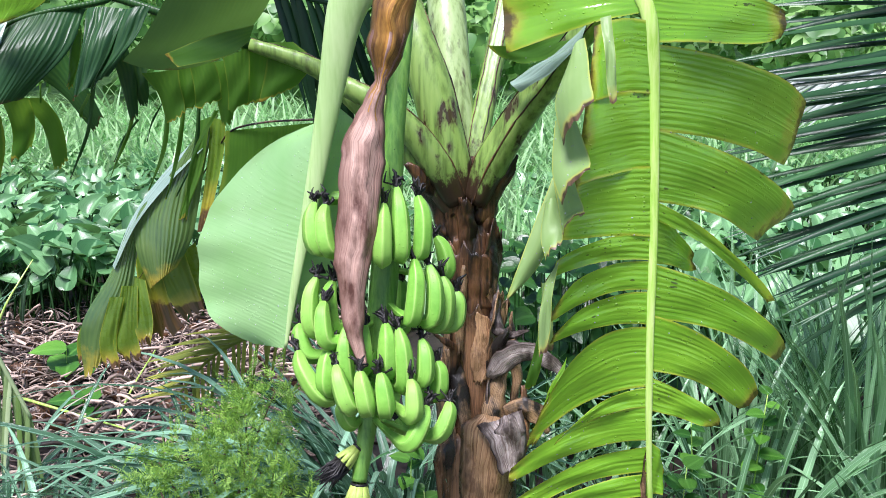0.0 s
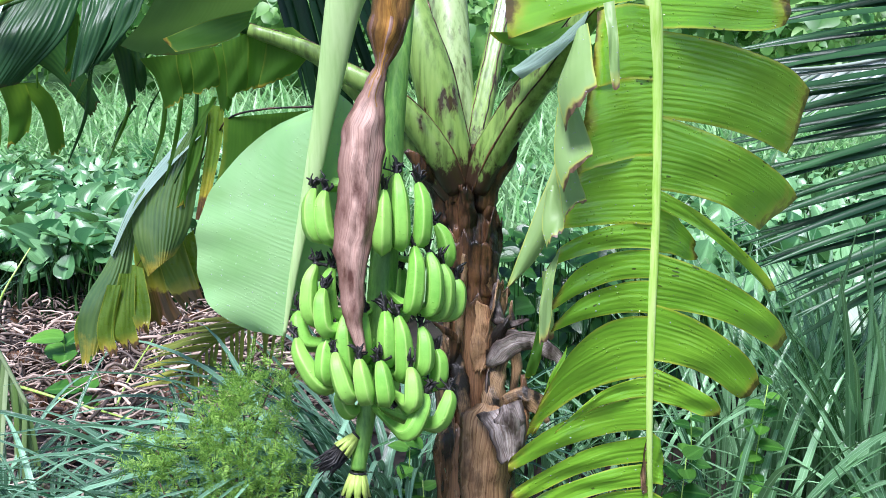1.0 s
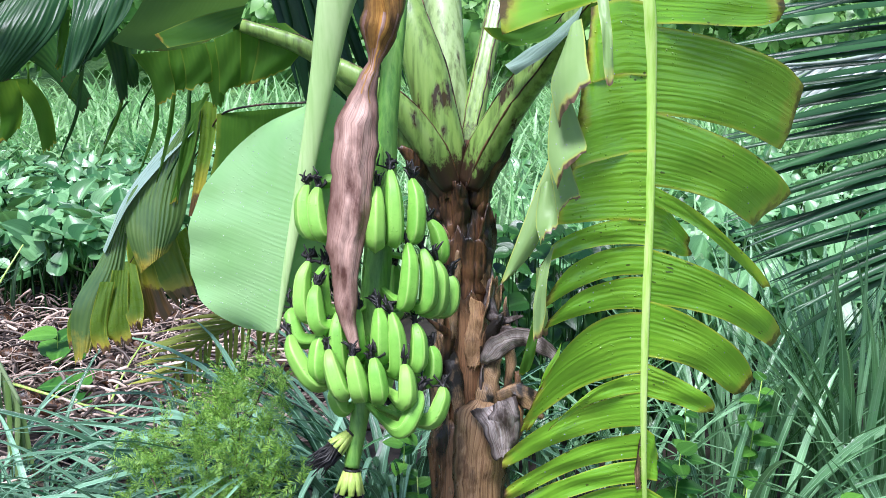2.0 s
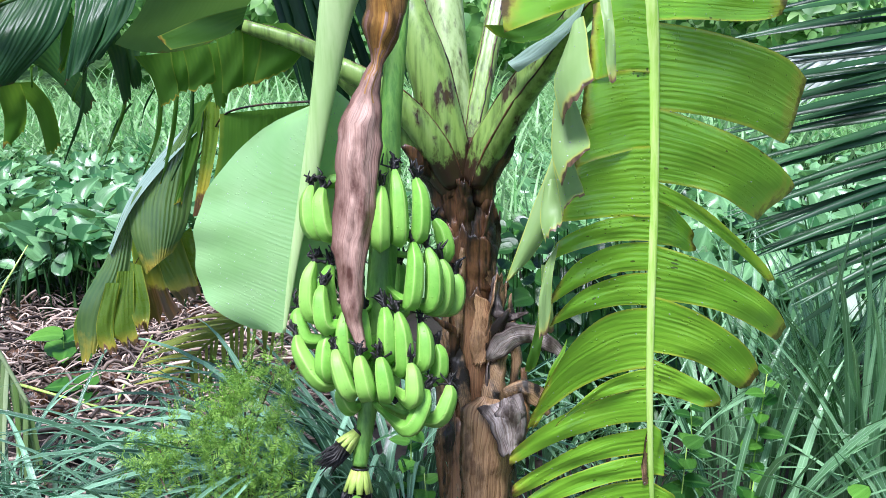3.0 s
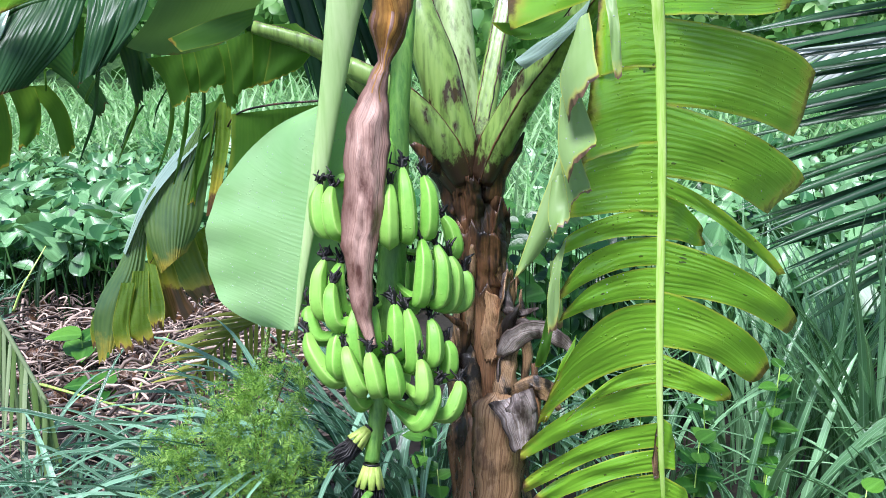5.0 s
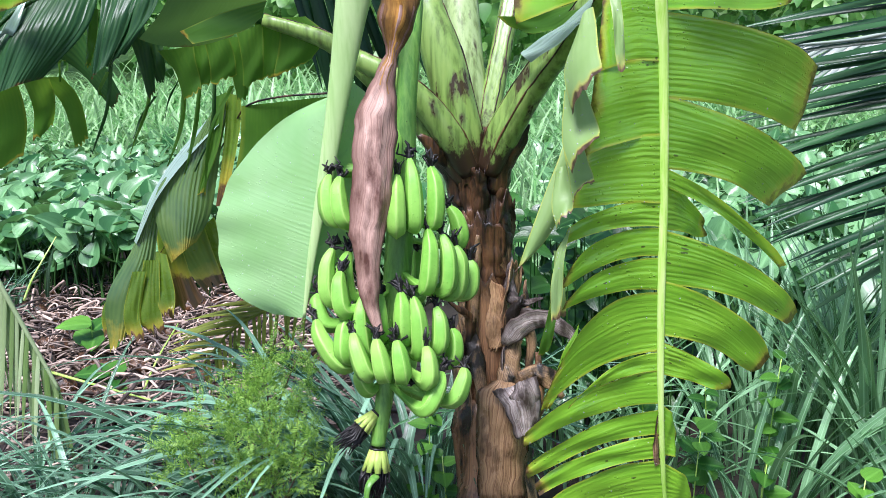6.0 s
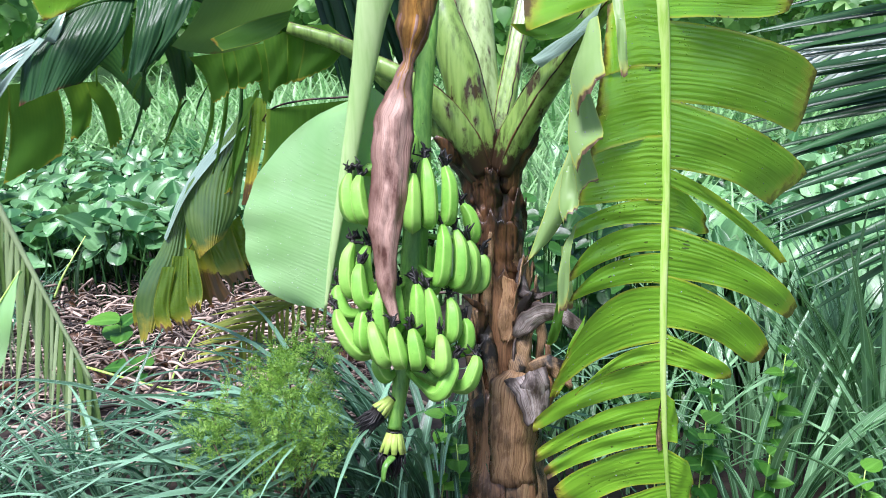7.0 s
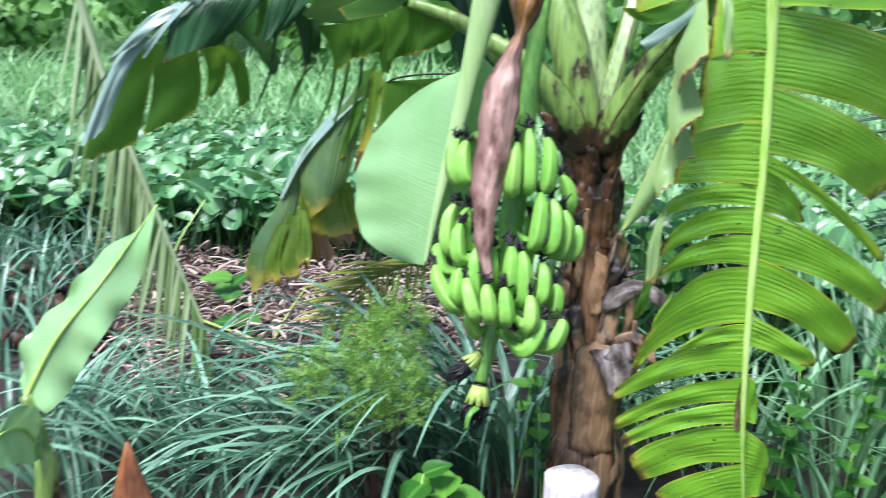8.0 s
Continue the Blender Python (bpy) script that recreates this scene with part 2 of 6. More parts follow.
M_TRUNK = fibre_material("trunk_fibre", (0.20, 0.105, 0.045), (0.085, 0.042, 0.018), (0.010, 0.007, 0.005), along=(1.0, 1.0, 0.06), scale=60, rough=0.36, patch=13.0, lo=0.44, hi=0.58, relief=1.0)
M_SHEATH = fibre_material("sheath_dry", (0.44, 0.29, 0.15), (0.19, 0.10, 0.045), (0.014, 0.010, 0.007), along=(4.0, 0.25, 1.0), scale=5, rough=0.36, patch=19.0, lo=0.42, hi=0.54, relief=0.55, uv=True)
M_SHEATH_TAN = fibre_material("sheath_tan", (0.52, 0.33, 0.17), (0.28, 0.145, 0.065), (0.03, 0.017, 0.010), along=(4.0, 0.20, 1.0), scale=5, rough=0.3, patch=13.0, lo=0.33, hi=0.48, relief=0.55, uv=True, rim=0.35)
M_SHEATH_RED = fibre_material("sheath_redbrown", (0.34, 0.185, 0.09), (0.17, 0.082, 0.038), (0.016, 0.010, 0.007), along=(4.0, 0.25, 1.0), scale=5, rough=0.28, patch=16.0, lo=0.38, hi=0.56, relief=0.55, uv=True)
M_SHEATH_ORANGE = fibre_material("sheath_orange", (0.46, 0.19, 0.06), (0.26, 0.09, 0.03), (0.06, 0.025, 0.015), along=(8.0, 1.0, 1.0), scale=5, rough=0.5, patch=14.0, lo=0.34, hi=0.54, relief=0.8, uv=True)
M_SHEATH_PALE = fibre_material("sheath_bleached", (0.60, 0.54, 0.51), (0.30, 0.22, 0.18), (0.04, 0.026, 0.020), along=(3.0, 0.4, 1.0), scale=4, rough=0.55, patch=22.0, lo=0.40, hi=0.62, relief=0.7, uv=True, rim=0.5)
M_STUMP = fibre_material("stump_cut", (0.80, 0.76, 0.74), (0.66, 0.60, 0.57), (0.4, 0.32, 0.28), scale=60, rough=0.6, patch=9.0, lo=0.25, hi=0.5)
M_ROT = fibre_material("sheath_rotten", (0.15, 0.07, 0.028), (0.045, 0.021, 0.010), (0.007, 0.005, 0.003), along=(1.0, 1.0, 0.05), scale=110, rough=0.38, patch=19.0, lo=0.40, hi=0.56, relief=1.0)
M_BLACK = fibre_material("flower_black", (0.020, 0.017, 0.015), (0.012, 0.010, 0.009), (0.004, 0.004, 0.004), scale=200, rough=0.5)
M_CUT = fibre_material("bract_scar_yellow", (0.66, 0.74, 0.22), (0.5, 0.62, 0.12), (0.25, 0.4, 0.06), scale=200, rough=0.45)
M_STEM_DRY = plain_leaf("dry_stem", (0.020, 0.012, 0.009), (0.86, 0.66, 0.52), trans=0.0, rough=0.5, gamma=1.4, scale=9.0)
M_GRASS = plain_leaf("lemongrass_blade", (0.012, 0.062, 0.022), (0.34, 0.63, 0.40), trans=0.18, rough=0.24, glow=(0.20, 0.44, 0.18), gamma=1.35, spec=0.6, midrib=0.4)
M_HYACINTH = plain_leaf("water_hyacinth_leaf", (0.022, 0.12, 0.028), (0.27, 0.55, 0.23), trans=0.2, rough=0.3, glow=(0.26, 0.54, 0.12), gamma=1.1, spec=0.55, midrib=0.35)
# Stalk colour is darkened to carry the shade in the gaps between leaves.
M_HYACINTH_STALK_SHADED = plain_leaf("water_hyacinth_stalk_shaded", (0.012, 0.05, 0.012), (0.05, 0.13, 0.03), trans=0.0, rough=0.5, spec=0.2)
M_PALEGRASS = plain_leaf("pale_grass", (0.08, 0.29, 0.05), (0.50, 0.78, 0.38), trans=0.35, rough=0.34, spec=0.45, midrib=0.3)
M_WOODS = plain_leaf("far_foliage", (0.06, 0.20, 0.04), (0.28, 0.52, 0.14), trans=0.3, rough=0.4)
M_GRASS_GREEN = plain_leaf("lemongrass_blade_green", (0.025, 0.115, 0.026), (0.38, 0.70, 0.36), trans=0.22, rough=0.24, glow=(0.24, 0.50, 0.14), gamma=0.95, spec=0.7, midrib=0.45)
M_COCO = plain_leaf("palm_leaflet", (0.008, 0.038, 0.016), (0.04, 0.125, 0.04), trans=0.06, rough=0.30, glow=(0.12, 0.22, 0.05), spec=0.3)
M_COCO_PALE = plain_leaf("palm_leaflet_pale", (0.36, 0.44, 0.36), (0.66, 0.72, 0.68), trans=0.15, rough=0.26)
M_COCO_MID = plain_leaf("palm_leaflet_mid", (0.12, 0.22, 0.045), (0.48, 0.60, 0.32), trans=0.2, rough=0.3)
M_COCO_YELLOW = plain_leaf("palm_leaflet_yellow", (0.18, 0.24, 0.04), (0.46, 0.48, 0.08), trans=0.3, rough=0.35)
M_FERNY = plain_leaf("feathery_foliage", (0.06, 0.19, 0.02), (0.38, 0.62, 0.10), trans=0.3, rough=0.5, gamma=1.1)
M_WEED = plain_leaf("weed_leaf", (0.025, 0.13, 0.014), (0.17, 0.44, 0.05), trans=0.3, rough=0.3, gamma=1.3, midrib=0.25)
# Leaves behind the stem, their deep shade mixed into a very dark green.
M_UNDERGROWTH_SHADED = plain_leaf("undergrowth_leaf_shaded", (0.008, 0.05, 0.008), (0.07, 0.23, 0.03), trans=0.2, rough=0.3, gamma=1.5, midrib=0.2)
M_TWIG = fibre_material("twig_bark", (0.20, 0.13, 0.09), (0.13, 0.08, 0.055), (0.05, 0.03, 0.02), scale=90)
M_SOIL = fibre_material("soil_wet", (0.06, 0.042, 0.028), (0.032, 0.023, 0.016), (0.012, 0.009, 0.007), along=(1, 1, 1), scale=22, rough=0.75, patch=3.0, relief=1.0)

M_SLOPE = fibre_material("grassy_slope", (0.22, 0.40, 0.12), (0.12, 0.27, 0.06), (0.05, 0.13, 0.03), along=(1, 1, 1), scale=9, rough=0.8, patch=1.2, lo=0.3, hi=0.6, relief=1.0)

def banana_material():
    m, nt, bsdf, out = nodes_of("banana_skin")
    uv = nt.nodes.new("ShaderNodeUVMap").outputs[0]
    pos = nt.nodes.new("ShaderNodeNewGeometry").outputs["Position"]
    info = nt.nodes.new("ShaderNodeObjectInfo").outputs["Random"]
    blot = noise_node(nt, pos, 24.0, 4.0)
    col = mix_node(nt, ramp_node(nt, blot, 0.35, 0.65), (0.13, 0.37, 0.035), (0.215, 0.49, 0.065))
    col = mix_node(nt, math_node(nt, "MULTIPLY", info, 0.45), col, (0.33, 0.57, 0.11))
    sep = nt.nodes.new("ShaderNodeSeparateXYZ")
    nt.links.new(uv, sep.inputs[0])
    # Facet shading put into the skin colour: five ridges lighter than the flats.
    saw = math_node(nt, "ABSOLUTE", math_node(nt, "SUBTRACT", math_node(nt, "FRACT", math_node(nt, "MULTIPLY", sep.outputs[0], 5.0)), 0.5))
    col = mix_node(nt, math_node(nt, "MULTIPLY", ramp_node(nt, saw, 0.38, 0.5), 0.45), col, (0.50, 0.68, 0.20))
    col = mix_node(nt, math_node(nt, "MULTIPLY", ramp_node(nt, noise_node(nt, stretch_node(nt, uv, 30.0, 14.0, 1.0), 1.0, 4.0), 0.55, 0.72), 0.4), col, (0.13, 0.34, 0.03))
    speck = noise_node(nt, pos, 260.0, 2.0)
    col = mix_node(nt, math_node(nt, "MULTIPLY", ramp_node(nt, speck, 0.66, 0.74), 0.5), col, (0.10, 0.10, 0.03))
    nt.links.new(col, bsdf.inputs["Base Color"])
    bsdf.inputs["Roughness"].default_value = 0.5
    bsdf.inputs["Specular IOR Level"].default_value = 0.4
    bsdf.inputs["Subsurface Weight"].default_value = 0.0
    dv = nt.nodes.new("ShaderNodeTexVoronoi")
    dv.inputs["Scale"].default_value = 150.0
    nt.links.new(pos, dv.inputs["Vector"])
    bead = math_node(nt, "MULTIPLY", ramp_node(nt, dv.outputs["Distance"], 0.25, 0.0), ramp_node(nt, noise_node(nt, pos, 30.0), 0.52, 0.62))
    h = math_node(nt, "ADD", math_node(nt, "MULTIPLY", speck, 0.25), bead)
    bump_node(nt, h, 0.5, 0.0025, (bsdf,))
    return m


M_BANANA = banana_material()

# ---- mesh helpers ----
rng = np.random.default_rng(7)


def V3(p):
    return np.array(p, float)


def spline(points, n):
    """A smooth line through the points, n samples evenly in parameter."""
    p = [V3(q) for q in points]
    p = [2 * p[0] - p[1]] + p + [2 * p[-1] - p[-2]]
    res = []
    for i in range(n):
        x = i / (n - 1) * (len(p) - 3)
        k = min(int(x), len(p) - 4)
        t = x - k
        a, b, c, d = p[k:k + 4]
        res.append(0.5 * (2 * b + (c - a) * t + (2 * a - 5 * b + 4 * c - d) * t * t + (3 * b - a - 3 * c + d) * t ** 3))
    return np.array(res)


def profile(values, n):
    """Values, evenly spaced, resampled to n."""
    return np.interp(np.linspace(0, 1, n), np.linspace(0, 1, len(values)), values)


def mesh_object(name, verts, faces, material, parent=None, label="", uvs=None, smooth=True, across=None):
    me = bpy.data.meshes.new(name)
    me.from_pydata([tuple(v) for v in verts], [], faces)
    me.materials.append(material)
    if smooth:
        me.polygons.foreach_set("use_smooth", [True] * len(me.polygons))
    if uvs is not None:
        layer = me.uv_layers.new(name="UVMap")
        idx = np.empty(len(me.loops), dtype=np.int32)
        me.loops.foreach_get("vertex_index", idx)
        layer.data.foreach_set("uv", np.asarray(uvs, dtype=np.float32)[idx].ravel())
        if across is not None:
            layer = me.uv_layers.new(name="across")
            layer.data.foreach_set("uv", np.asarray(across, dtype=np.float32)[idx].ravel())
    me.update()
    ob = new(name, me)
    if parent is not None:
        ob.parent = parent
        ob.matrix_parent_inverse = parent.matrix_world.inverted()
    if label:
        tagged(ob, label)
    return ob


def grid_faces(n, m, closed=False, start=0):
    res = []
    for i in range(n - 1):
        for j in range(m if closed else m - 1):
            k = (j + 1) % m
            res.append((start + i * m + j, start + i * m + k, start + (i + 1) * m + k, start + (i + 1) * m + j))
    return res


def frames_along(path, up=(0, 0, 1)):
    t = np.gradient(path, axis=0)
    t /= np.linalg.norm(t, axis=1)[:, None] + 1e-9
    u = V3(up)
    res = []
    for k in range(len(path)):
        u = u - t[k] * (u @ t[k])
        if np.linalg.norm(u) < 1e-4:
            u = np.cross(t[k], (1, 0.3, 0.1))
        u = u / np.linalg.norm(u)
        res.append((np.cross(t[k], u), u))
    return res


def tube_data(path, radii, sides=10, up=(0, 0, 1), flat=1.0, section=None, cap=True, start=0):
    """A round or shaped tube along path; flat squeezes it along up; section(angle) scales the radius."""
    verts, uvs = [], []
    fr = frames_along(path, up)
    run = np.concatenate([[0], np.cumsum(np.linalg.norm(np.diff(path, axis=0), axis=1))])
    for k, (p, r) in enumerate(zip(path, radii)):
        side, u = fr[k]
        for j in range(sides):
            a = 2 * math.pi * j / sides
            s = section(a) if section else 1.0
            verts.append(p + r * s * (math.cos(a) * side + flat * math.sin(a) * u))
            uvs.append((j / sides, run[k]))
    faces = grid_faces(len(path), sides, True, start)
    if cap:
        faces.append(tuple(start + j for j in range(sides))[::-1])
        faces.append(tuple(start + (len(path) - 1) * sides + j for j in range(sides)))
    return verts, faces, uvs


def tube(name, path, radii, material, parent=None, label="", **kw):
    v, f, uv = tube_data(path, radii, **kw)
    return mesh_object(name, v, f, material, parent, label, uv)


class Heap:
    """Many small pieces gathered into one mesh."""

    def __init__(self):
        self.v, self.f, self.uv = [], [], []

    def add(self, v, f, uv=None):
        k = len(self.v)
        self.v.extend(v)
        self.f.extend([tuple(i + k for i in q) for q in f])
        self.uv.extend(uv if uv is not None else [(0, 0)] * len(v))

    def make(self, name, material, parent=None, label=""):
        return mesh_object(name, self.v, self.f, material, parent, label, self.uv)


def thing(name, at, label, category, group="", kind=""):
    ob = new(name)
    ob.location = at
    ob.empty_display_size = 0.05
    tagged(ob, label, category, group, kind)
    bpy.context.view_layer.update()
    return ob


def lobe(name, a, b, c, d, material, parent, bow=(0, 0, 0.03), nv=16, nu=7, ripple=0.004, tip=0.25, ragged=0.0, cup=0.0, label="", pinch=0.0):
    """A torn segment of a blade: from the rib edge a-b out to the margin c-d, arched by bow, rounded at its end by tip."""
    a, b, c, d, bow = (V3(x) for x in (a, b, c, d, bow))
    wide = np.linalg.norm(b - a)
    nrm = np.cross(b - a, (c + d) / 2 - (a + b) / 2)
    nrm /= np.linalg.norm(nrm) + 1e-9
    ph = rng.uniform(0, 6.28, 4)
    jag = rng.uniform(0, 1, nu)
    verts, uvs, across = [], [], []
    for i in range(nv):
        v = i / (nv - 1)
        w = 1 - tip * max(0, (v - 0.72) / 0.28) ** 2.2 - pinch * math.sin(math.pi * v)
        for j in range(nu):
            s = j / (nu - 1)
            ss = 0.5 + (s - 0.5) * w
            vv = v * (1 - ragged * jag[j] * 0.12 - (0.05 * tip) * (2 * s - 1) ** 2)
            p0 = a + (b - a) * ss
            p1 = c + (d - c) * ss
            mid = (p0 + p1) / 2 + bow
            p = (1 - vv) ** 2 * p0 + 2 * vv * (1 - vv) * mid + vv * vv * p1
            p = p + nrm * (ripple * (math.sin(5.0 * v + ph[0]) + 0.6 * math.sin(11 * v + 6 * s + ph[1]) + 0.5 * math.sin(9 * s + ph[2])) * min(1, v * 4) + cup * (2 * s - 1) ** 2 * v)
            verts.append(p)
            uvs.append((v, s * wide + ph[3]))
            across.append((abs(2 * s - 1), 0))
    return mesh_object(name, verts, grid_faces(nv, nu), material, parent, label, uvs, across=across)


def panel(name, left, right, material, parent, label="", pleats=0, depth=0.003, ragged=0.0, bulge=0.0, swell=0.0, nv=22, nu=11, fibre=False):
    """A torn piece of blade or sheath between two edge lines from its root to its end: pleated along its length, arched across by bulge,
    its end rounded by swell or frayed by ragged (metres)."""
    a, b = spline(left, nv), spline(right, nv)
    if pleats:
        nu = max(nu, int(4 * pleats) + 1)
    way = (a[-1] + b[-1]) / 2 - (a[-3] + b[-3]) / 2
    way /= np.linalg.norm(way) + 1e-9
    jag = rng.uniform(0, 1, nu)
    ph = rng.uniform(0, 6.28, 4)
    wide = float(np.mean(np.linalg.norm(b - a, axis=1)))
    v, uv, across = [], [], []
    for k in range(nv):
        t = k / (nv - 1)
        n = np.cross(b[k] - a[k], way)
        n /= np.linalg.norm(n) + 1e-9
        if n[1] > 0:
            n = -n
        for j in range(nu):
            q = j / (nu - 1)
            arch = 1 - (2 * q - 1) ** 2
            p = a[k] + (b[k] - a[k]) * q + n * bulge * arch
            p = p + n * depth * (math.sin(4.0 * t + ph[0]) * 0.7 + 0.5 * math.sin(9 * t + 5 * q + ph[1]))
            if pleats:
                p = p + n * depth * math.cos(2 * math.pi * pleats * q + 0.8 * math.sin(3 * t + ph[2]) + 1.6 * math.sin(5.0 * q + ph[1])) * (0.6 + 0.6 * math.sin(7.0 * q + ph[0])) * min(1, 4 * t)
            p = p + way * max(0.0, (t - 0.7) / 0.3) * (swell * arch - ragged * jag[j])
            v.append(p)
            uv.append((2 * q - 1, t + ph[3]) if fibre else (t, q * wide + ph[3]))
            across.append((abs(2 * q - 1), 0))
    return mesh_object(name, v, grid_faces(nv, nu), material, parent, label, uv, across=across)


def strips(n, a, b, c, d, material, parent, bow=(0, 0, 0.03), jitter=0.02, gap=0.06, name="leaf_strip", **kw):
    """A blade torn into n strips side by side."""
    a, b, c, d = (V3(x) for x in (a, b, c, d))
    for k in range(n):
        s0, s1 = (k + gap * rng.uniform(0.2, 1)) / n, (k + 1 - gap * rng.uniform(0.2, 1)) / n
        j = rng.normal(0, jitter, 3)
        lobe(name, a + (b - a) * k / n, a + (b - a) * (k + 1) / n, c + (d - c) * s0 + j, c + (d - c) * s1 + j + rng.normal(0, jitter * 0.4, 3), material, parent, bow=V3(bow) + rng.normal(0, jitter * 0.5, 3), **kw)

# ---- ground, mulch bank, far slope ----


def ground_z(x, y):
    """Flat near the plants, a slope rising behind the marsh."""
    far = max(0.0, y - 10.5)
    return 0.10 * min(far, 40) + 0.5 * min(max(0.0, y - 25.0), 14.0) + 0.02 * math.sin(1.7 * x) * math.sin(1.3 * y) * min(1, far + 0.4)


gx = np.concatenate([[-4000, -400, -60], np.linspace(-22, 22, 60), [60, 400, 4000]])
gy = np.concatenate([[-4000, -400, -40], np.linspace(-8, 40, 66), [80, 400, 4000]])
mesh_object("ground", [(x, y, ground_z(x, y)) for y in gy for x in gx], grid_faces(len(gy), len(gx)), M_SOIL)
ground_mesh = bpy.data.objects["ground"].data
ground_mesh.materials.append(M_SLOPE)
for poly in ground_mesh.polygons:
    if poly.center[1] > 10.8:
        poly.material_index = 1
tagged(bpy.data.objects["ground"], "dark wet soil ground under the plants", "ground", kind="structure")


def blade_data(base, direction, length, width, droop, n=8, lift=1.0, fold=0.25, twist=0.0, start=0.35):
    """One grass blade: rises, then arches over along direction."""
    base = V3(base)
    h = V3((direction[0], direction[1], 0))
    h /= np.linalg.norm(h) + 1e-9
    side = np.cross((0, 0, 1), h)
    p, v, uv = base.copy(), [], []
    ang = math.radians(90) - start
    for k in range(n):
        t = k / (n - 1)
        w = width * (0.55 + 0.45 * min(1, t * 4)) * (1 - t ** 2.5) + 0.0004
        s = side * math.cos(twist * t) + np.array((0, 0, 1)) * math.sin(twist * t)
        up = np.cross(h, side)
        v += [p - s * w, p - up * w * fold * 0.0 - np.array((0, 0, 1)) * w * fold, p + s * w]
        uv += [(t, 0), (t, 0.5), (t, 1)]
        p = p + (h * math.cos(ang) + np.array((0, 0, 1)) * math.sin(ang) * lift) * (length / (n - 1))
        ang -= droop / (n - 1)
    return v, grid_faces(n, 3), uv


def heart_leaf(centre, normal, along, size, cup=0.25, fine=True):
    """A rounded leaf with a shallow cup, its stalk end at centre."""
    n = V3(normal) / np.linalg.norm(normal)
    a = V3(along) - n * (n @ V3(along))
    a /= np.linalg.norm(a) + 1e-9
    s = np.cross(n, a)
    if fine:
        rows, cols = ((0.0, 0.05), (0.03, 0.24), (0.14, 0.39), (0.34, 0.45), (0.57, 0.40), (0.80, 0.27), (0.97, 0.11), (1.07, 0.005)), (-1, -0.5, 0, 0.5, 1)
    else:
        rows, cols = ((0.0, 0.08), (0.08, 0.30), (0.28, 0.42), (0.55, 0.37), (0.82, 0.19), (1.12, 0.005)), (-1, 0, 1)
    v = [V3(centre) + size * (a * x + s * w * q + n * cup * (q * q * w * 0.9 - 0.6 * x * x)) for x, w in rows for q in cols]
    return v, grid_faces(len(rows), len(cols)), [(x, 0.5 + 0.5 * q) for x, w in rows for q in cols]


def stalk_data(p, q, r, bend=(0, 0, 0), sides=4, n=4):
    path = np.array([V3(p) * (1 - t) + V3(q) * t + V3(bend) * 4 * t * (1 - t) for t in np.linspace(0, 1, n)])
    v, f, _ = tube_data(path, [r] * n, sides=sides, cap=False)
    return v, f


def hyacinth_field(name, count, x0, x1, y0, y1, size, height, seed, label):
    g = np.random.default_rng(seed)
    heap, stalks = Heap(), Heap()
    for _ in range(count):
        y = y0 + (y1 - y0) * g.uniform() ** 1.25
        x = g.uniform(x0, x1) * (1.0 if y < 6 else y / 6)
        z = ground_z(x, y)
        top = np.array((x, y, z + height * g.uniform(0.45, 1.0)))
        az = g.uniform(0, 6.28)
        out = np.array((math.cos(az), math.sin(az), 0))
        foot = top - out * 0.10 - np.array((0, 0, top[2] - z))
        v, f = stalk_data(foot, top, 0.007, bend=-out * 0.02)
        stalks.add(v, f)
        tilt = g.uniform(0.25, 1.3)
        lean = np.array((g.normal(0, 0.8), -0.7 + g.normal(0, 0.7), 0))
        lean /= np.linalg.norm(lean) + 1e-6
        nrm = np.array((0, 0, math.cos(tilt))) + lean * math.sin(tilt)
        tip = np.array((0, 0, math.sin(tilt))) - lean * math.cos(tilt) + np.cross(nrm, lean) * g.normal(0, 1.2)
        v, f, uv = heart_leaf(top, nrm, tip, size * g.uniform(0.55, 1.2), cup=g.uniform(0.25, 0.75), fine=y < 8)
        heap.add(v, f, uv)
    ob = heap.make(name, M_HYACINTH)
    # stalks in the dark colour that paints the shade under the leaves
    stalks.make("stalks", M_HYACINTH_STALK_SHADED, ob)
    return tagged(ob, label, "water hyacinth", kind="stuff")


hyacinth_field("water_hyacinth", 3800, -6.5, -0.3, 4.9, 11.5, 0.178, 0.50, 11, "dense bed of glossy green water hyacinth leaves")
hyacinth_field("water_hyacinth", 2100, 0.55, 5.5, 3.9, 11.5, 0.18, 0.50, 12, "broad glossy green marsh leaves behind the tall grass")

hyacinth_field("water_hyacinth", 300, 0.9, 3.2, 3.2, 4.8, 0.17, 0.56, 13, "large glossy green marsh leaves behind the tall grass")


# Low plants behind the stem; their dark leaf colour supplies the shade there.
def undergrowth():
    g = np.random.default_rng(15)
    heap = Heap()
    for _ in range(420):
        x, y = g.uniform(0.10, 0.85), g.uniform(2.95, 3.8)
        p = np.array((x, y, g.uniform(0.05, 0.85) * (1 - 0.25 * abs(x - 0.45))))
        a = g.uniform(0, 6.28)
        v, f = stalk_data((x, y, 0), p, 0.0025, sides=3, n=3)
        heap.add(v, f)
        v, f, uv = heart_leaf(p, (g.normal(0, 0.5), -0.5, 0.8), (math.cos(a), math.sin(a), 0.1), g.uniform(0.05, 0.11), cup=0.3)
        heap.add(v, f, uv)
    return tagged(heap.make("undergrowth", M_UNDERGROWTH_SHADED), "leafy undergrowth behind the banana stem, coloured dark for its deep shade", "undergrowth", kind="stuff")


undergrowth()


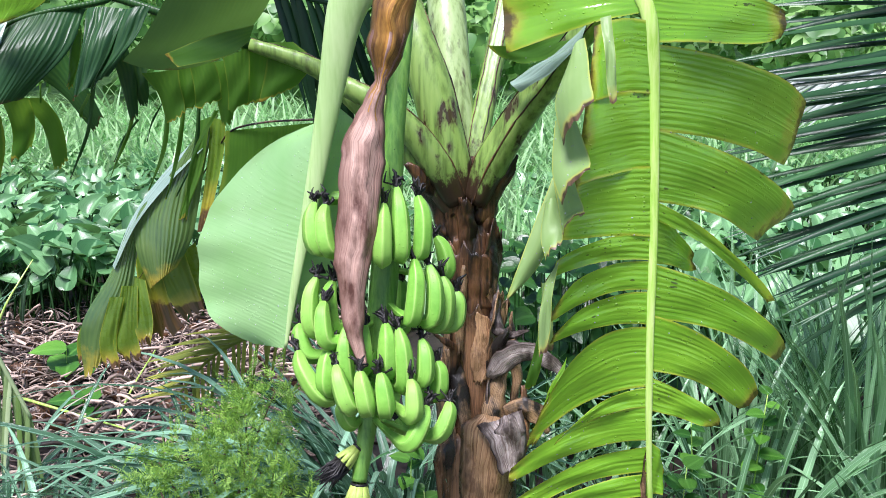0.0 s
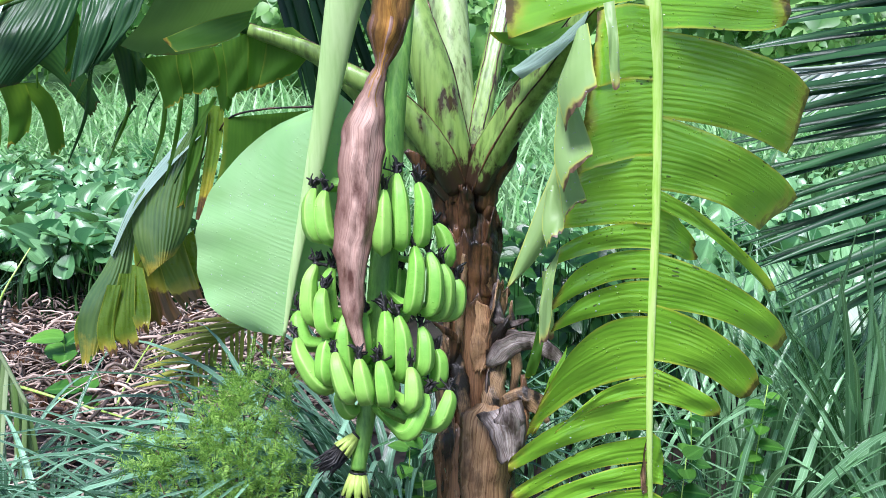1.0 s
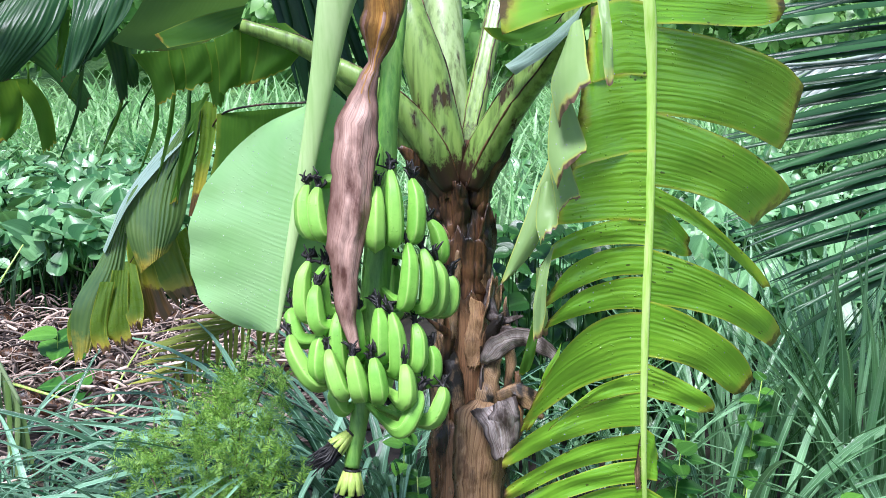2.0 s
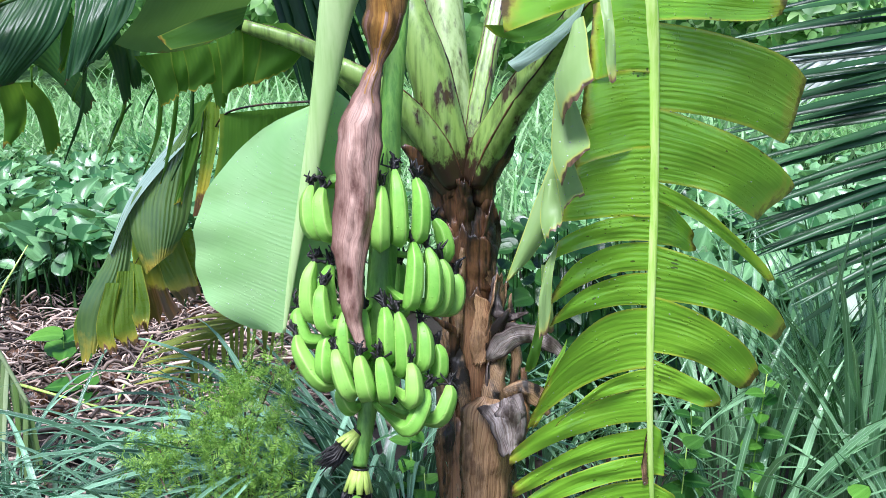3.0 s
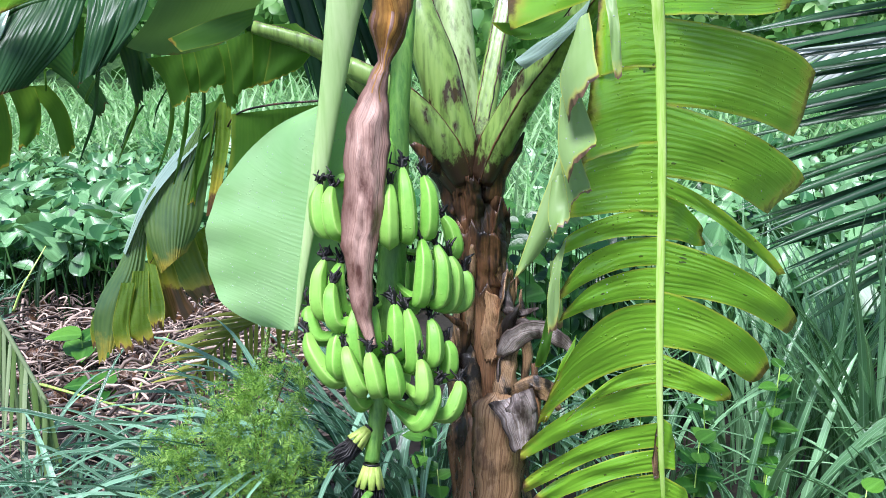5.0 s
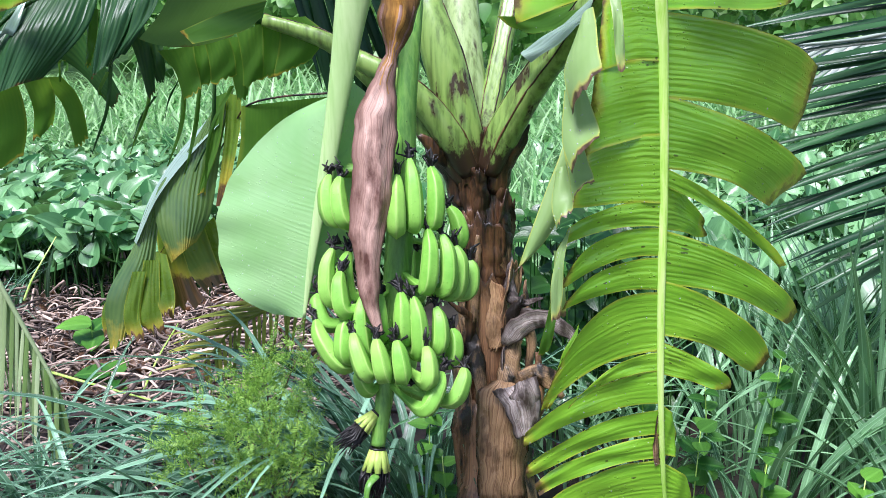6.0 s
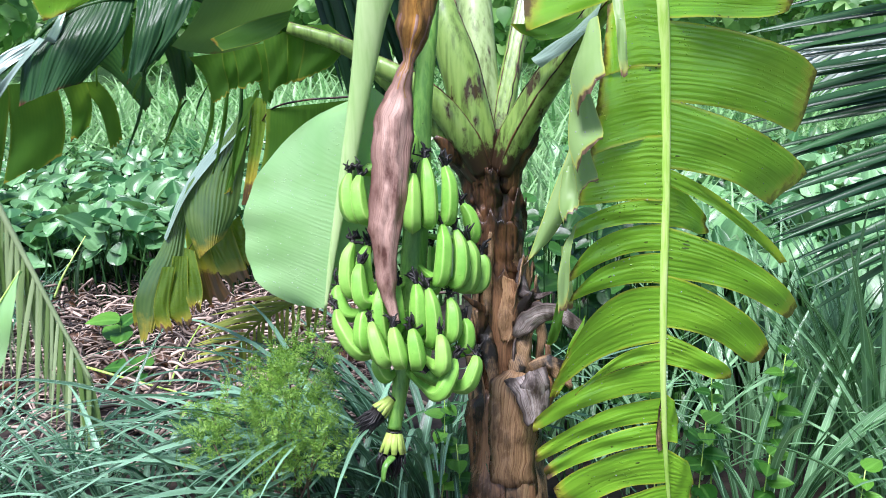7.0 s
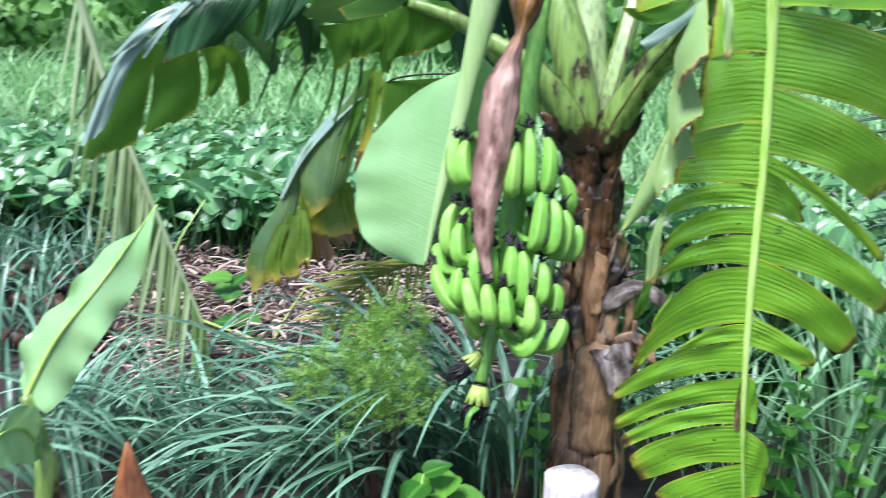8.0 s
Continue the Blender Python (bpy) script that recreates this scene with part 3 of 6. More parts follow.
def mulch_bank():
    g = np.random.default_rng(21)
    heap = Heap()
    for _ in range(5200):
        x, y = g.uniform(-4.2, -0.35), g.uniform(2.6, 5.2)
        if x < -0.61 * y:
            continue
        a, l = g.uniform(0, 6.28), g.uniform(0.05, 0.24)
        z = ground_z(x, y) + 0.01 + 0.14 * g.uniform() ** 2
        p = np.array((x, y, z))
        q = p + np.array((math.cos(a) * l, math.sin(a) * l, g.normal(0, 0.03)))
        q[2] = max(q[2], 0.008)
        v, f = stalk_data(p, q, 0.0026 + 0.007 * g.uniform() ** 2.5, bend=(g.normal(0, 0.04), g.normal(0, 0.04), abs(g.normal(0, 0.03))), sides=4, n=5)
        heap.add(v, f)
    clods = Heap()
    for _ in range(150):
        p = np.array((g.uniform(-3.6, -0.6), g.uniform(3.0, 5.0), 0.05))
        path = np.array([p + V3((0.03 * k, 0.01 * g.normal(), 0.02 * math.sin(k))) for k in range(5)])
        v, f, _ = tube_data(path, np.array([0.012, 0.035, 0.045, 0.035, 0.012]) * g.uniform(0.6, 1.3), sides=7)
        v = [q + V3(noise.noise_vector(Vector(q) * 40)) * 0.012 for q in v]
        clods.add(v, f)
    bank = heap.make("mulch", M_STEM_DRY)
    clods.make("clods", M_ROT, bank, "dark rotting clods")
    return tagged(bank, "heap of dry pale plant stems on wet soil", "mulch", kind="stuff")


mulch_bank()


def grass_field(name, count, x0, x1, y0, y1, length, width, material, seed, label, spread=1.0):
    g = np.random.default_rng(seed)
    heap = Heap()
    for _ in range(count):
        y = g.uniform(y0, y1)
        x = g.uniform(x0, x1)
        a = g.uniform(0, 6.28)
        v, f, uv = blade_data((x, y, ground_z(x, y)), (math.cos(a), math.sin(a)), length * g.uniform(0.6, 1.2), width * g.uniform(0.7, 1.3), g.uniform(0.6, 2.2) * spread, n=5, start=g.uniform(0.05, 0.5))
        heap.add(v, f, uv)
    return tagged(heap.make(name, material), label, "grass", kind="stuff")


grass_field("marsh_grass", 620, -4.6, -2.35, 2.9, 4.9, 0.55, 0.010, M_GRASS, 33, "low grass beside the mulch heap", spread=1.2)

grass_field("pale_grass", 7500, -13, 9, 10.0, 17.0, 1.15, 0.026, M_PALEGRASS, 31, "tall pale green grass on the slope beyond the marsh")

grass_field("pale_grass", 1150, -0.9, 1.5, 4.6, 10.0, 0.95, 0.013, M_PALEGRASS, 32, "fresh light green grass behind the stem")


def far_woods():
    g = np.random.default_rng(41)
    heap = Heap()
    for _ in range(260):
        cx, cy = g.uniform(-22, 20), g.uniform(17.5, 26)
        r = g.uniform(0.6, 1.5)
        cz = ground_z(cx, cy) + g.uniform(0.2, 1.0) * (2.6 + 0.3 * (cy - 17))
        for _ in range(85):
            d = g.normal(0, 1, 3)
            d /= np.linalg.norm(d)
            p = np.array((cx, cy, cz)) + d * r * g.uniform(0.6, 1.05) * np.array((1, 1, 0.8))
            if p[2] < 0.2:
                continue
            v, f, uv = heart_leaf(p, d + np.array((0, -0.3, 0.6)), g.normal(0, 1, 3), g.uniform(0.18, 0.42), cup=0.2, fine=False)
            heap.add(v, f, uv)
    return tagged(heap.make("far_shrubs", M_WOODS), "bank of light green leafy shrubs in the distance", "shrubs", kind="stuff")


far_woods()

# ---- banana plant ----
plant = thing("banana_plant", (0.10, 1.98, 0.0), "fruiting banana plant with torn leaves and a hanging green bunch", "banana plant")

trunk_path = spline([(0.10, 1.99, -0.02), (0.085, 1.928, 0.278), (0.083, 1.955, 0.412), (0.074, 1.998, 0.627), (0.066, 2.031, 0.845), (0.063, 2.053, 1.007), (0.058, 2.079, 1.140), (0.054, 2.097, 1.233)], 60)
trunk_r = profile([0.095, 0.090, 0.082, 0.070, 0.060, 0.054, 0.056, 0.058, 0.05, 0.035], 60)
bark = np.random.default_rng(3)
trunk_r = trunk_r * (1 + 0.03 * np.sin(np.linspace(0, 40, 60)) + bark.normal(0, 0.012, 60))
pseudostem = tube("pseudostem", trunk_path, trunk_r, M_TRUNK, plant, "brown fibrous banana stem with dead sheaths", sides=22, up=(0, -1, 0), section=lambda a: 1 + 0.05 * math.sin(3 * a + 1) + 0.03 * math.sin(7 * a))


def sheath(path, widths, facing, material, label="dry papery leaf sheath", curl=0.5, n=16, m=9, name="dry_sheath"):
    """A dead sheath plate: a strip along path, curled across towards facing, frayed at its end."""
    p = spline(path, n)
    w = profile(widths, n)
    fr = frames_along(p, facing)
    jag = rng.normal(0, 0.006, m)
    v, uv = [], []
    for k in range(n):
        side, u = fr[k]
        for j in range(m):
            s = 2 * j / (m - 1) - 1
            wob = 0.10 * math.sin(9 * k / n + 5 * s)
            v.append(p[k] + side * w[k] * s - u * w[k] * curl * (s * s + wob) + (p[-1] - p[-2]) * jag[j] * 60 * max(0, k / (n - 1) - 0.8))
            uv.append((s, k / n))
    v = [p + V3(noise.noise_vector(Vector(p) * 26)) * 0.008 + V3(noise.noise_vector(Vector(p) * 70)) * 0.003 for p in v]
    ob = mesh_object(name, v, grid_faces(n, m), material, pseudostem, label, uv)
    mod = ob.modifiers.new("thickness", "SOLIDIFY")
    mod.thickness = 0.003
    return ob


CAM_SIDE = (0, -1, 0.1)
TRUNK_FRAMES = frames_along(trunk_path, (0, -1, 0))


def wrap_plate(s0, s1, angle, half, material, peel=0.008, lift=0.03, label="dead leaf sheath wrapped round the stem", n=18, m=13, seed=1):
    """A dead sheath lying on the stem between two fractions of its height, its frayed upper end peeling away."""
    g = np.random.default_rng(seed)
    top = s1 + g.normal(0, 0.012, m) - 0.03 * np.linspace(-1, 1, m) ** 2
    v, uv = [], []
    for k in range(n):
        for j in range(m):
            s = s0 + (top[j] - s0) * k / (n - 1)
            x = s * 59
            i = min(58, int(x))
            p = trunk_path[i] * (1 - x + i) + trunk_path[i + 1] * (x - i)
            side, u = TRUNK_FRAMES[i]
            q = 2 * j / (m - 1) - 1
            ang = math.radians(angle + half * q * (1 - 0.25 * (k / (n - 1)) ** 2))
            r = trunk_r[i] * (1.06 + lift + 0.035 * math.sin(5 * q + 0.5 * k + seed)) + peel * (k / (n - 1)) ** 3 * (1 + q * q)
            v.append(p + r * (math.cos(ang) * side + math.sin(ang) * u))
            uv.append((q, k / n))
    v = [p + V3(noise.noise_vector(Vector(p) * 30)) * 0.005 + V3(noise.noise_vector(Vector(p) * 90)) * 0.0025 for p in v]
    ob = mesh_object("dry_sheath", v, grid_faces(n, m), material, pseudostem, label, uv)
    mod = ob.modifiers.new("thickness", "SOLIDIFY")
    mod.thickness = 0.003
    return ob


wrap_plate(0.02, 0.40, 110, 75, M_SHEATH_RED, 0.012, 0.02, "red-brown sheath round the stem base", seed=1)
wrap_plate(0.05, 0.46, 48, 48, M_SHEATH, 0.014, 0.08, seed=2)
wrap_plate(0.32, 0.455, 58, 34, M_SHEATH_PALE, 0.020, 0.14, "bleached grey sheath peeling off the stem", seed=3)
wrap_plate(0.24, 0.52, 150, 30, M_SHEATH, 0.022, 0.06, seed=4)
wrap_plate(0.40, 0.60, 88, 48, M_SHEATH_RED, 0.006, 0.04, "red-brown sheath round the stem", seed=5)
wrap_plate(0.42, 0.62, 30, 38, M_SHEATH, 0.02, 0.05, seed=6)
wrap_plate(0.56, 0.73, 95, 58, M_ROT, 0.008, 0.05, seed=7)
wrap_plate(0.60, 0.78, 30, 40, M_ROT, 0.010, 0.08, "dark rotted sheath", seed=8)
wrap_plate(0.70, 0.90, 100, 70, M_ROT, 0.008, 0.05, "dark rotted sheath", seed=9)
wrap_plate(0.44, 0.74, 152, 14, M_SHEATH, 0.006, 0.12, seed=10)
sheath([(0.109, 1.925, 0.737), (0.134, 1.905, 0.781), (0.177, 1.885, 0.807), (0.227, 1.870, 0.798), (0.267, 1.860, 0.771)], [0.014, 0.025, 0.027, 0.022, 0.008], (0.1, -1, 0.3), M_SHEATH_PALE, "grey-brown dry sheath arching away from the stem", 0.15, n=22, m=13)
sheath([(0.113, 1.922, 0.655), (0.127, 1.940, 0.745), (0.136, 1.933, 0.815), (0.157, 1.942, 0.859)], [0.016, 0.022, 0.018, 0.004], (0.4, -1, 0), M_SHEATH, curl=0.8)
sheath([(0.169, 1.945, 0.617), (0.175, 1.966, 0.722), (0.169, 1.979, 0.787), (0.164, 2.007, 0.876)], [0.008, 0.014, 0.012, 0.002], (0.2, -1, 0), M_SHEATH, curl=0.8)
sheath([(0.130, 2.020, 0.943), (0.127, 1.985, 0.869), (0.145, 1.958, 0.835), (0.198, 1.959, 0.839)], [0.008, 0.020, 0.016, 0.003], (0.3, -1, 0.3), M_SHEATH_PALE, "grey dry sheath curling away from the stem", 0.7)
sheath([(0.113, 1.956, 0.726), (0.137, 1.948, 0.784), (0.169, 1.931, 0.802), (0.201, 1.929, 0.788)], [0.012, 0.022, 0.018, 0.004], (0.2, -1, 0.4), M_SHEATH_PALE, "grey dry sheath curling away from the stem", 0.6)
sheath([(0.095, 1.832, 0.383), (0.099, 1.837, 0.485), (0.105, 1.836, 0.581), (0.113, 1.843, 0.645), (0.121, 1.863, 0.669)], [0.054, 0.058, 0.064, 0.062, 0.044], (0.05, -1, 0.0), M_SHEATH_TAN, "broad tan sheath wrapped round the stem", 0.55, n=26, m=15)
sheath([(0.144, 1.817, 0.562), (0.151, 1.807, 0.613), (0.154, 1.810, 0.655), (0.151, 1.835, 0.679)], [0.008, 0.028, 0.036, 0.024], (0.25, -1, 0.1), M_SHEATH_PALE, "bleached white papery sheath", 0.5, n=20, m=11)
sheath([(0.182, 1.878, 0.533), (0.191, 1.885, 0.620), (0.187, 1.896, 0.677), (0.185, 1.905, 0.722)], [0.006, 0.012, 0.010, 0.006], (0.2, -1, 0), M_SHEATH_RED, "brown dry sheath scrap", 0.6)
sheath([(0.139, 1.890, 0.667), (0.183, 1.885, 0.681), (0.215, 1.880, 0.662), (0.240, 1.875, 0.623)], [0.014, 0.024, 0.022, 0.006], (0.2, -1, 0.4), M_SHEATH, "brown dry sheath scrap", 0.3)
sheath([(0.028, 1.932, 0.709), (0.025, 1.928, 0.792), (0.006, 1.915, 0.830), (-0.021, 1.909, 0.850)], [0.010, 0.012, 0.010, 0.003], (-0.2, -1, 0.2), M_ROT, "dark curled sheath scrap", 0.6)
sheath([(0.005, 2.011, 1.056), (-0.013, 2.015, 1.129), (-0.048, 1.984, 1.179), (-0.084, 1.973, 1.230)], [0.02, 0.03, 0.026, 0.006], (-0.3, -1, 0), M_ROT, "dark rotted sheath edge", 0.6)
sheath([(0.094, 2.006, 1.081), (0.118, 2.001, 1.158), (0.147, 2.000, 1.199), (0.173, 2.000, 1.250)], [0.03, 0.026, 0.018, 0.004], (0.3, -1, 0), M_ROT, "dark rotted sheath edge", 0.6)


for plate_left, plate_right, plate_skin, plate_label in (
    ([(0.013, 2.030, 0.996), (0.005, 2.030, 1.100), (-0.022, 2.010, 1.186)], [(0.049, 2.000, 1.001), (0.042, 2.000, 1.104), (0.015, 1.990, 1.197)], M_ROT, "wet dark brown sheath at the crown"),
    ([(0.042, 2.000, 0.997), (0.034, 2.000, 1.090), (0.030, 1.990, 1.170)], [(0.081, 2.000, 0.996), (0.078, 2.000, 1.076), (0.068, 1.990, 1.153)], M_ROT, "wet dark brown sheath at the crown"),
    ([(0.074, 2.010, 0.994), (0.073, 2.010, 1.081), (0.074, 2.000, 1.155)], [(0.127, 2.030, 0.989), (0.127, 2.030, 1.084), (0.126, 2.020, 1.172)], M_ROT, "wet dark brown sheath at the crown"),
    # The shade of this sheath's hollows is only the dark blotch colour.
    ([(0.067, 2.020, 1.002), (0.059, 2.010, 0.947), (0.059, 2.000, 0.881)], [(0.131, 2.020, 0.987), (0.126, 2.010, 0.932), (0.120, 2.000, 0.845)], M_SHEATH, "tan sheath with dark blotches as hollows"),
    ([(0.061, 1.985, 0.895), (0.055, 1.970, 0.806), (0.070, 1.950, 0.713)], [(0.111, 1.985, 0.856), (0.120, 1.970, 0.777), (0.094, 1.950, 0.708)], M_SHEATH_TAN, "ochre brown fibrous sheath"),
    ([(0.010, 1.970, 0.793), (0.021, 1.940, 0.706), (0.051, 1.900, 0.621)], [(0.023, 1.960, 0.799), (0.057, 1.930, 0.723), (0.069, 1.890, 0.627)], M_SHEATH, "grey-tan sheath strip peeling off"),
    ([(0.134, 1.940, 0.764), (0.094, 1.920, 0.684), (0.082, 1.880, 0.610)], [(0.145, 1.950, 0.747), (0.144, 1.930, 0.665), (0.127, 1.880, 0.605)], M_SHEATH, "tan streaked sheath"),
    ([(0.076, 1.850, 0.654), (0.099, 1.815, 0.630), (0.130, 1.800, 0.553)], [(0.173, 1.860, 0.683), (0.184, 1.830, 0.629), (0.174, 1.815, 0.562)], M_SHEATH_PALE, "bleached white papery sheath"),
    ([(0.047, 1.990, 0.992), (0.037, 1.970, 0.889), (0.032, 1.950, 0.785)], [(0.059, 1.985, 0.985), (0.049, 1.965, 0.890), (0.046, 1.945, 0.787)], M_SHEATH, "thin pale sheath strip"),
    ([(0.013, 2.050, 1.111), (0.008, 2.030, 1.053), (0.014, 2.010, 0.989)], [(0.042, 2.030, 1.106), (0.038, 2.010, 1.042), (0.044, 1.990, 0.979)], M_SHEATH_RED, "wet brown sheath"),
    ([(0.080, 2.030, 1.105), (0.072, 2.020, 1.053), (0.077, 2.010, 1.008)], [(0.123, 2.050, 1.108), (0.125, 2.040, 1.049), (0.123, 2.020, 0.998)], M_ROT, "dark rotted sheath"),
):
    piece = panel("dry_sheath", plate_left, plate_right, plate_skin, pseudostem, plate_label, bulge=0.014, ragged=0.02, depth=0.004, nv=26, nu=13, fibre=True)
    for vert in piece.data.vertices:
        vert.co += noise.noise_vector(vert.co * 34) * 0.005 + noise.noise_vector(vert.co * 95) * 0.0025
    piece.modifiers.new("thickness", "SOLIDIFY").thickness = 0.003


def petiole(path, radii, label="pale green leaf stalk with dark margins", up=(0, 0, 1), groove=0.35, material=None):
    """A leaf stalk with a channel along its upper side and two thin margins."""
    p = spline(path, 26)
    r = profile(radii, 26)

    def section(a):
        d = abs((a - math.pi / 2 + math.pi) % (2 * math.pi) - math.pi)
        return 1 - groove * math.exp(-(d / 0.55) ** 2)
    ob = tube("leaf_stalk", p, r, material or M_PETIOLE, plant, label, sides=20, up=up, section=section)
    fr = frames_along(p, up)
    for sgn in (-1, 1):
        edge = np.array([p[k] + r[k] * (0.62 * sgn * fr[k][0] + 0.66 * fr[k][1]) for k in range(26)])
        tube("stalk_margin", edge + np.array([V3(noise.noise_vector(Vector(q) * 40)) * 0.003 for q in edge]), r * 0.05 + 0.0005, M_ROT, ob, "dark dried margin", sides=6)
    return ob


petiole([(0.049, 2.056, 1.129), (0.022, 2.055, 1.224), (-0.020, 2.068, 1.394), (-0.059, 2.091, 1.511), (-0.101, 2.148, 1.645)], [0.040, 0.054, 0.054, 0.046, 0.041], up=(0.9, 0.25, 0.3))
petiole([(0.053, 2.099, 1.138), (0.042, 2.146, 1.271), (0.024, 2.186, 1.420), (0.011, 2.246, 1.573), (-0.001, 2.310, 1.689)], [0.034, 0.042, 0.046, 0.048, 0.046], up=(-0.2, 1.0, 0.2), material=M_PETIOLE_PALE, label="broad pale green leaf stalk")
petiole([(0.033, 2.017, 1.135), (-0.010, 2.003, 1.222), (-0.066, 1.998, 1.300), (-0.134, 1.989, 1.359), (-0.222, 1.997, 1.405)], [0.030, 0.040, 0.036, 0.030, 0.026], up=(0.5, 0.1, 0.85))
petiole([(0.029, 2.021, 1.107), (-0.037, 2.030, 1.207), (-0.114, 2.046, 1.286), (-0.192, 2.060, 1.359), (-0.292, 2.055, 1.445), (-0.443, 2.045, 1.498)], [0.024, 0.032, 0.030, 0.027, 0.024, 0.016], up=(0.4, 0.2, 0.9))
petiole([(0.066, 2.084, 1.166), (0.086, 2.128, 1.284), (0.115, 2.176, 1.418), (0.143, 2.231, 1.542), (0.170, 2.305, 1.657)], [0.022, 0.028, 0.026, 0.026, 0.026], up=(-0.2, -1, 0.1), label="narrow upright green leaf stalk")
petiole([(0.073, 2.017, 1.134), (0.109, 2.005, 1.225), (0.174, 1.957, 1.340), (0.238, 1.874, 1.434), (0.308, 1.772, 1.537), (0.374, 1.700, 1.580)], [0.030, 0.042, 0.038, 0.032, 0.026, 0.020], up=(-0.7, -0.6, 0.3))

# ---- right leaf, torn into lobes ----
rib_pts = [(0.360, 1.681, 1.588), (0.386, 1.667, 1.516), (0.399, 1.671, 1.383), (0.407, 1.661, 1.125), (0.407, 1.650, 0.916), (0.413, 1.649, 0.707), (0.428, 1.663, 0.523), (0.452, 1.689, 0.342)]
RIB = spline(rib_pts, 200)
leaf_right = tube("torn_leaf", RIB, profile([0.017, 0.015, 0.012, 0.0095, 0.008, 0.0065, 0.005, 0.003], 200), M_RIB_GREEN, plant, "large bright green banana leaf torn into lobes", sides=12, up=(0, -1, 0), flat=0.6)


def right_lobe(a, b, c, d, bow=(0.0, -0.01, 0.04), material=None, **kw):
    return lobe("leaf_lobe", a, b, c, d, material or M_LEAF_BRIGHT, leaf_right, bow=bow, **kw)


# lobes right of the rib
right_lobe((0.360, 1.682, 1.593), (0.389, 1.668, 1.479), (0.699, 1.801, 1.563), (0.690, 1.805, 1.482), (0, -0.02, 0.0), tip=0.35)
right_lobe((0.390, 1.668, 1.477), (0.401, 1.669, 1.314), (0.832, 1.999, 1.376), (0.786, 1.997, 1.213), (0.03, -0.02, 0.035), tip=0.12)
right_lobe((0.401, 1.669, 1.322), (0.405, 1.663, 1.179), (0.836, 2.031, 1.125), (0.708, 1.963, 1.045), (0.04, -0.02, 0.04), tip=0.15)
right_lobe((0.405, 1.663, 1.183), (0.406, 1.662, 1.146), (0.759, 1.958, 0.913), (0.740, 1.956, 0.903), (0.03, -0.01, 0.035), tip=0.3, cup=0.012)
right_lobe((0.406, 1.662, 1.159), (0.407, 1.658, 1.059), (0.522, 1.783, 1.070), (0.547, 1.820, 0.999), (0, 0.02, 0.01), tip=0.4)
right_lobe((0.407, 1.658, 1.059), (0.407, 1.651, 0.950), (0.790, 1.918, 0.816), (0.747, 1.900, 0.777), (0.05, -0.02, 0.045), tip=0.35)
right_lobe((0.407, 1.652, 0.959), (0.409, 1.650, 0.844), (0.690, 1.783, 0.756), (0.630, 1.773, 0.706), (0.04, -0.02, 0.04), tip=0.35)
right_lobe((0.410, 1.649, 0.832), (0.412, 1.650, 0.762), (0.589, 1.713, 0.717), (0.544, 1.710, 0.699), (0.02, -0.01, 0.006), tip=0.5)
right_lobe((0.414, 1.649, 0.704), (0.424, 1.659, 0.580), (0.456, 1.698, 0.646), (0.459, 1.683, 0.568), (0, 0, 0), tip=0.6)
right_lobe((0.425, 1.660, 0.564), (0.447, 1.684, 0.378), (0.504, 1.710, 0.499), (0.498, 1.710, 0.395), (0, 0, 0), tip=0.6)

# lobes left of the rib
right_lobe((0.360, 1.681, 1.588), (0.379, 1.670, 1.534), (0.112, 1.741, 1.591), (0.124, 1.735, 1.458), (0, -0.02, 0.02), tip=0.05, nu=9)
right_lobe((0.386, 1.667, 1.516), (0.399, 1.671, 1.383), (0.278, 1.644, 1.506), (0.266, 1.626, 1.365), (0, -0.03, 0.02), tip=0.0)
right_lobe((0.398, 1.671, 1.387), (0.403, 1.666, 1.243), (0.264, 1.627, 1.370), (0.245, 1.625, 1.210), (0, -0.03, 0.02), tip=0.0)
right_lobe((0.403, 1.666, 1.248), (0.407, 1.660, 1.111), (0.248, 1.637, 1.218), (0.216, 1.644, 1.101), (0, -0.03, 0.02), tip=0.1)
# hanging pale undersides of their folded ends
panel("leaf_lobe", [(0.229, 1.600, 1.446), (0.198, 1.550, 1.368), (0.211, 1.500, 1.287)], [(0.254, 1.600, 1.484), (0.253, 1.520, 1.414), (0.255, 1.470, 1.367)], M_LEAF_UNDER, leaf_right, bulge=0.012, ragged=0.012)
panel("leaf_lobe", [(0.202, 1.580, 1.333), (0.193, 1.540, 1.250), (0.207, 1.500, 1.190)], [(0.239, 1.580, 1.337), (0.255, 1.530, 1.279), (0.254, 1.480, 1.249)], M_LEAF_UNDER, leaf_right, bulge=0.012, ragged=0.012)
panel("leaf_lobe", [(0.204, 1.600, 1.224), (0.212, 1.570, 1.166), (0.214, 1.530, 1.131)], [(0.243, 1.600, 1.223), (0.250, 1.550, 1.188), (0.251, 1.510, 1.171)], M_LEAF_UNDER, leaf_right, bulge=0.010, ragged=0.012)
panel("leaf_lobe", [(0.190, 1.610, 1.182), (0.180, 1.580, 1.123), (0.188, 1.550, 1.078)], [(0.213, 1.610, 1.192), (0.220, 1.580, 1.143), (0.216, 1.550, 1.112)], M_LEAF_UNDER, leaf_right, bulge=0.008, ragged=0.012)
panel("leaf_lobe", [(0.207, 1.640, 1.231), (0.164, 1.610, 1.124), (0.105, 1.580, 0.975)], [(0.223, 1.640, 1.177), (0.188, 1.610, 1.075), (0.121, 1.580, 0.999)], M_LEAF_UNDER, leaf_right, bulge=0.010, ragged=0.02)
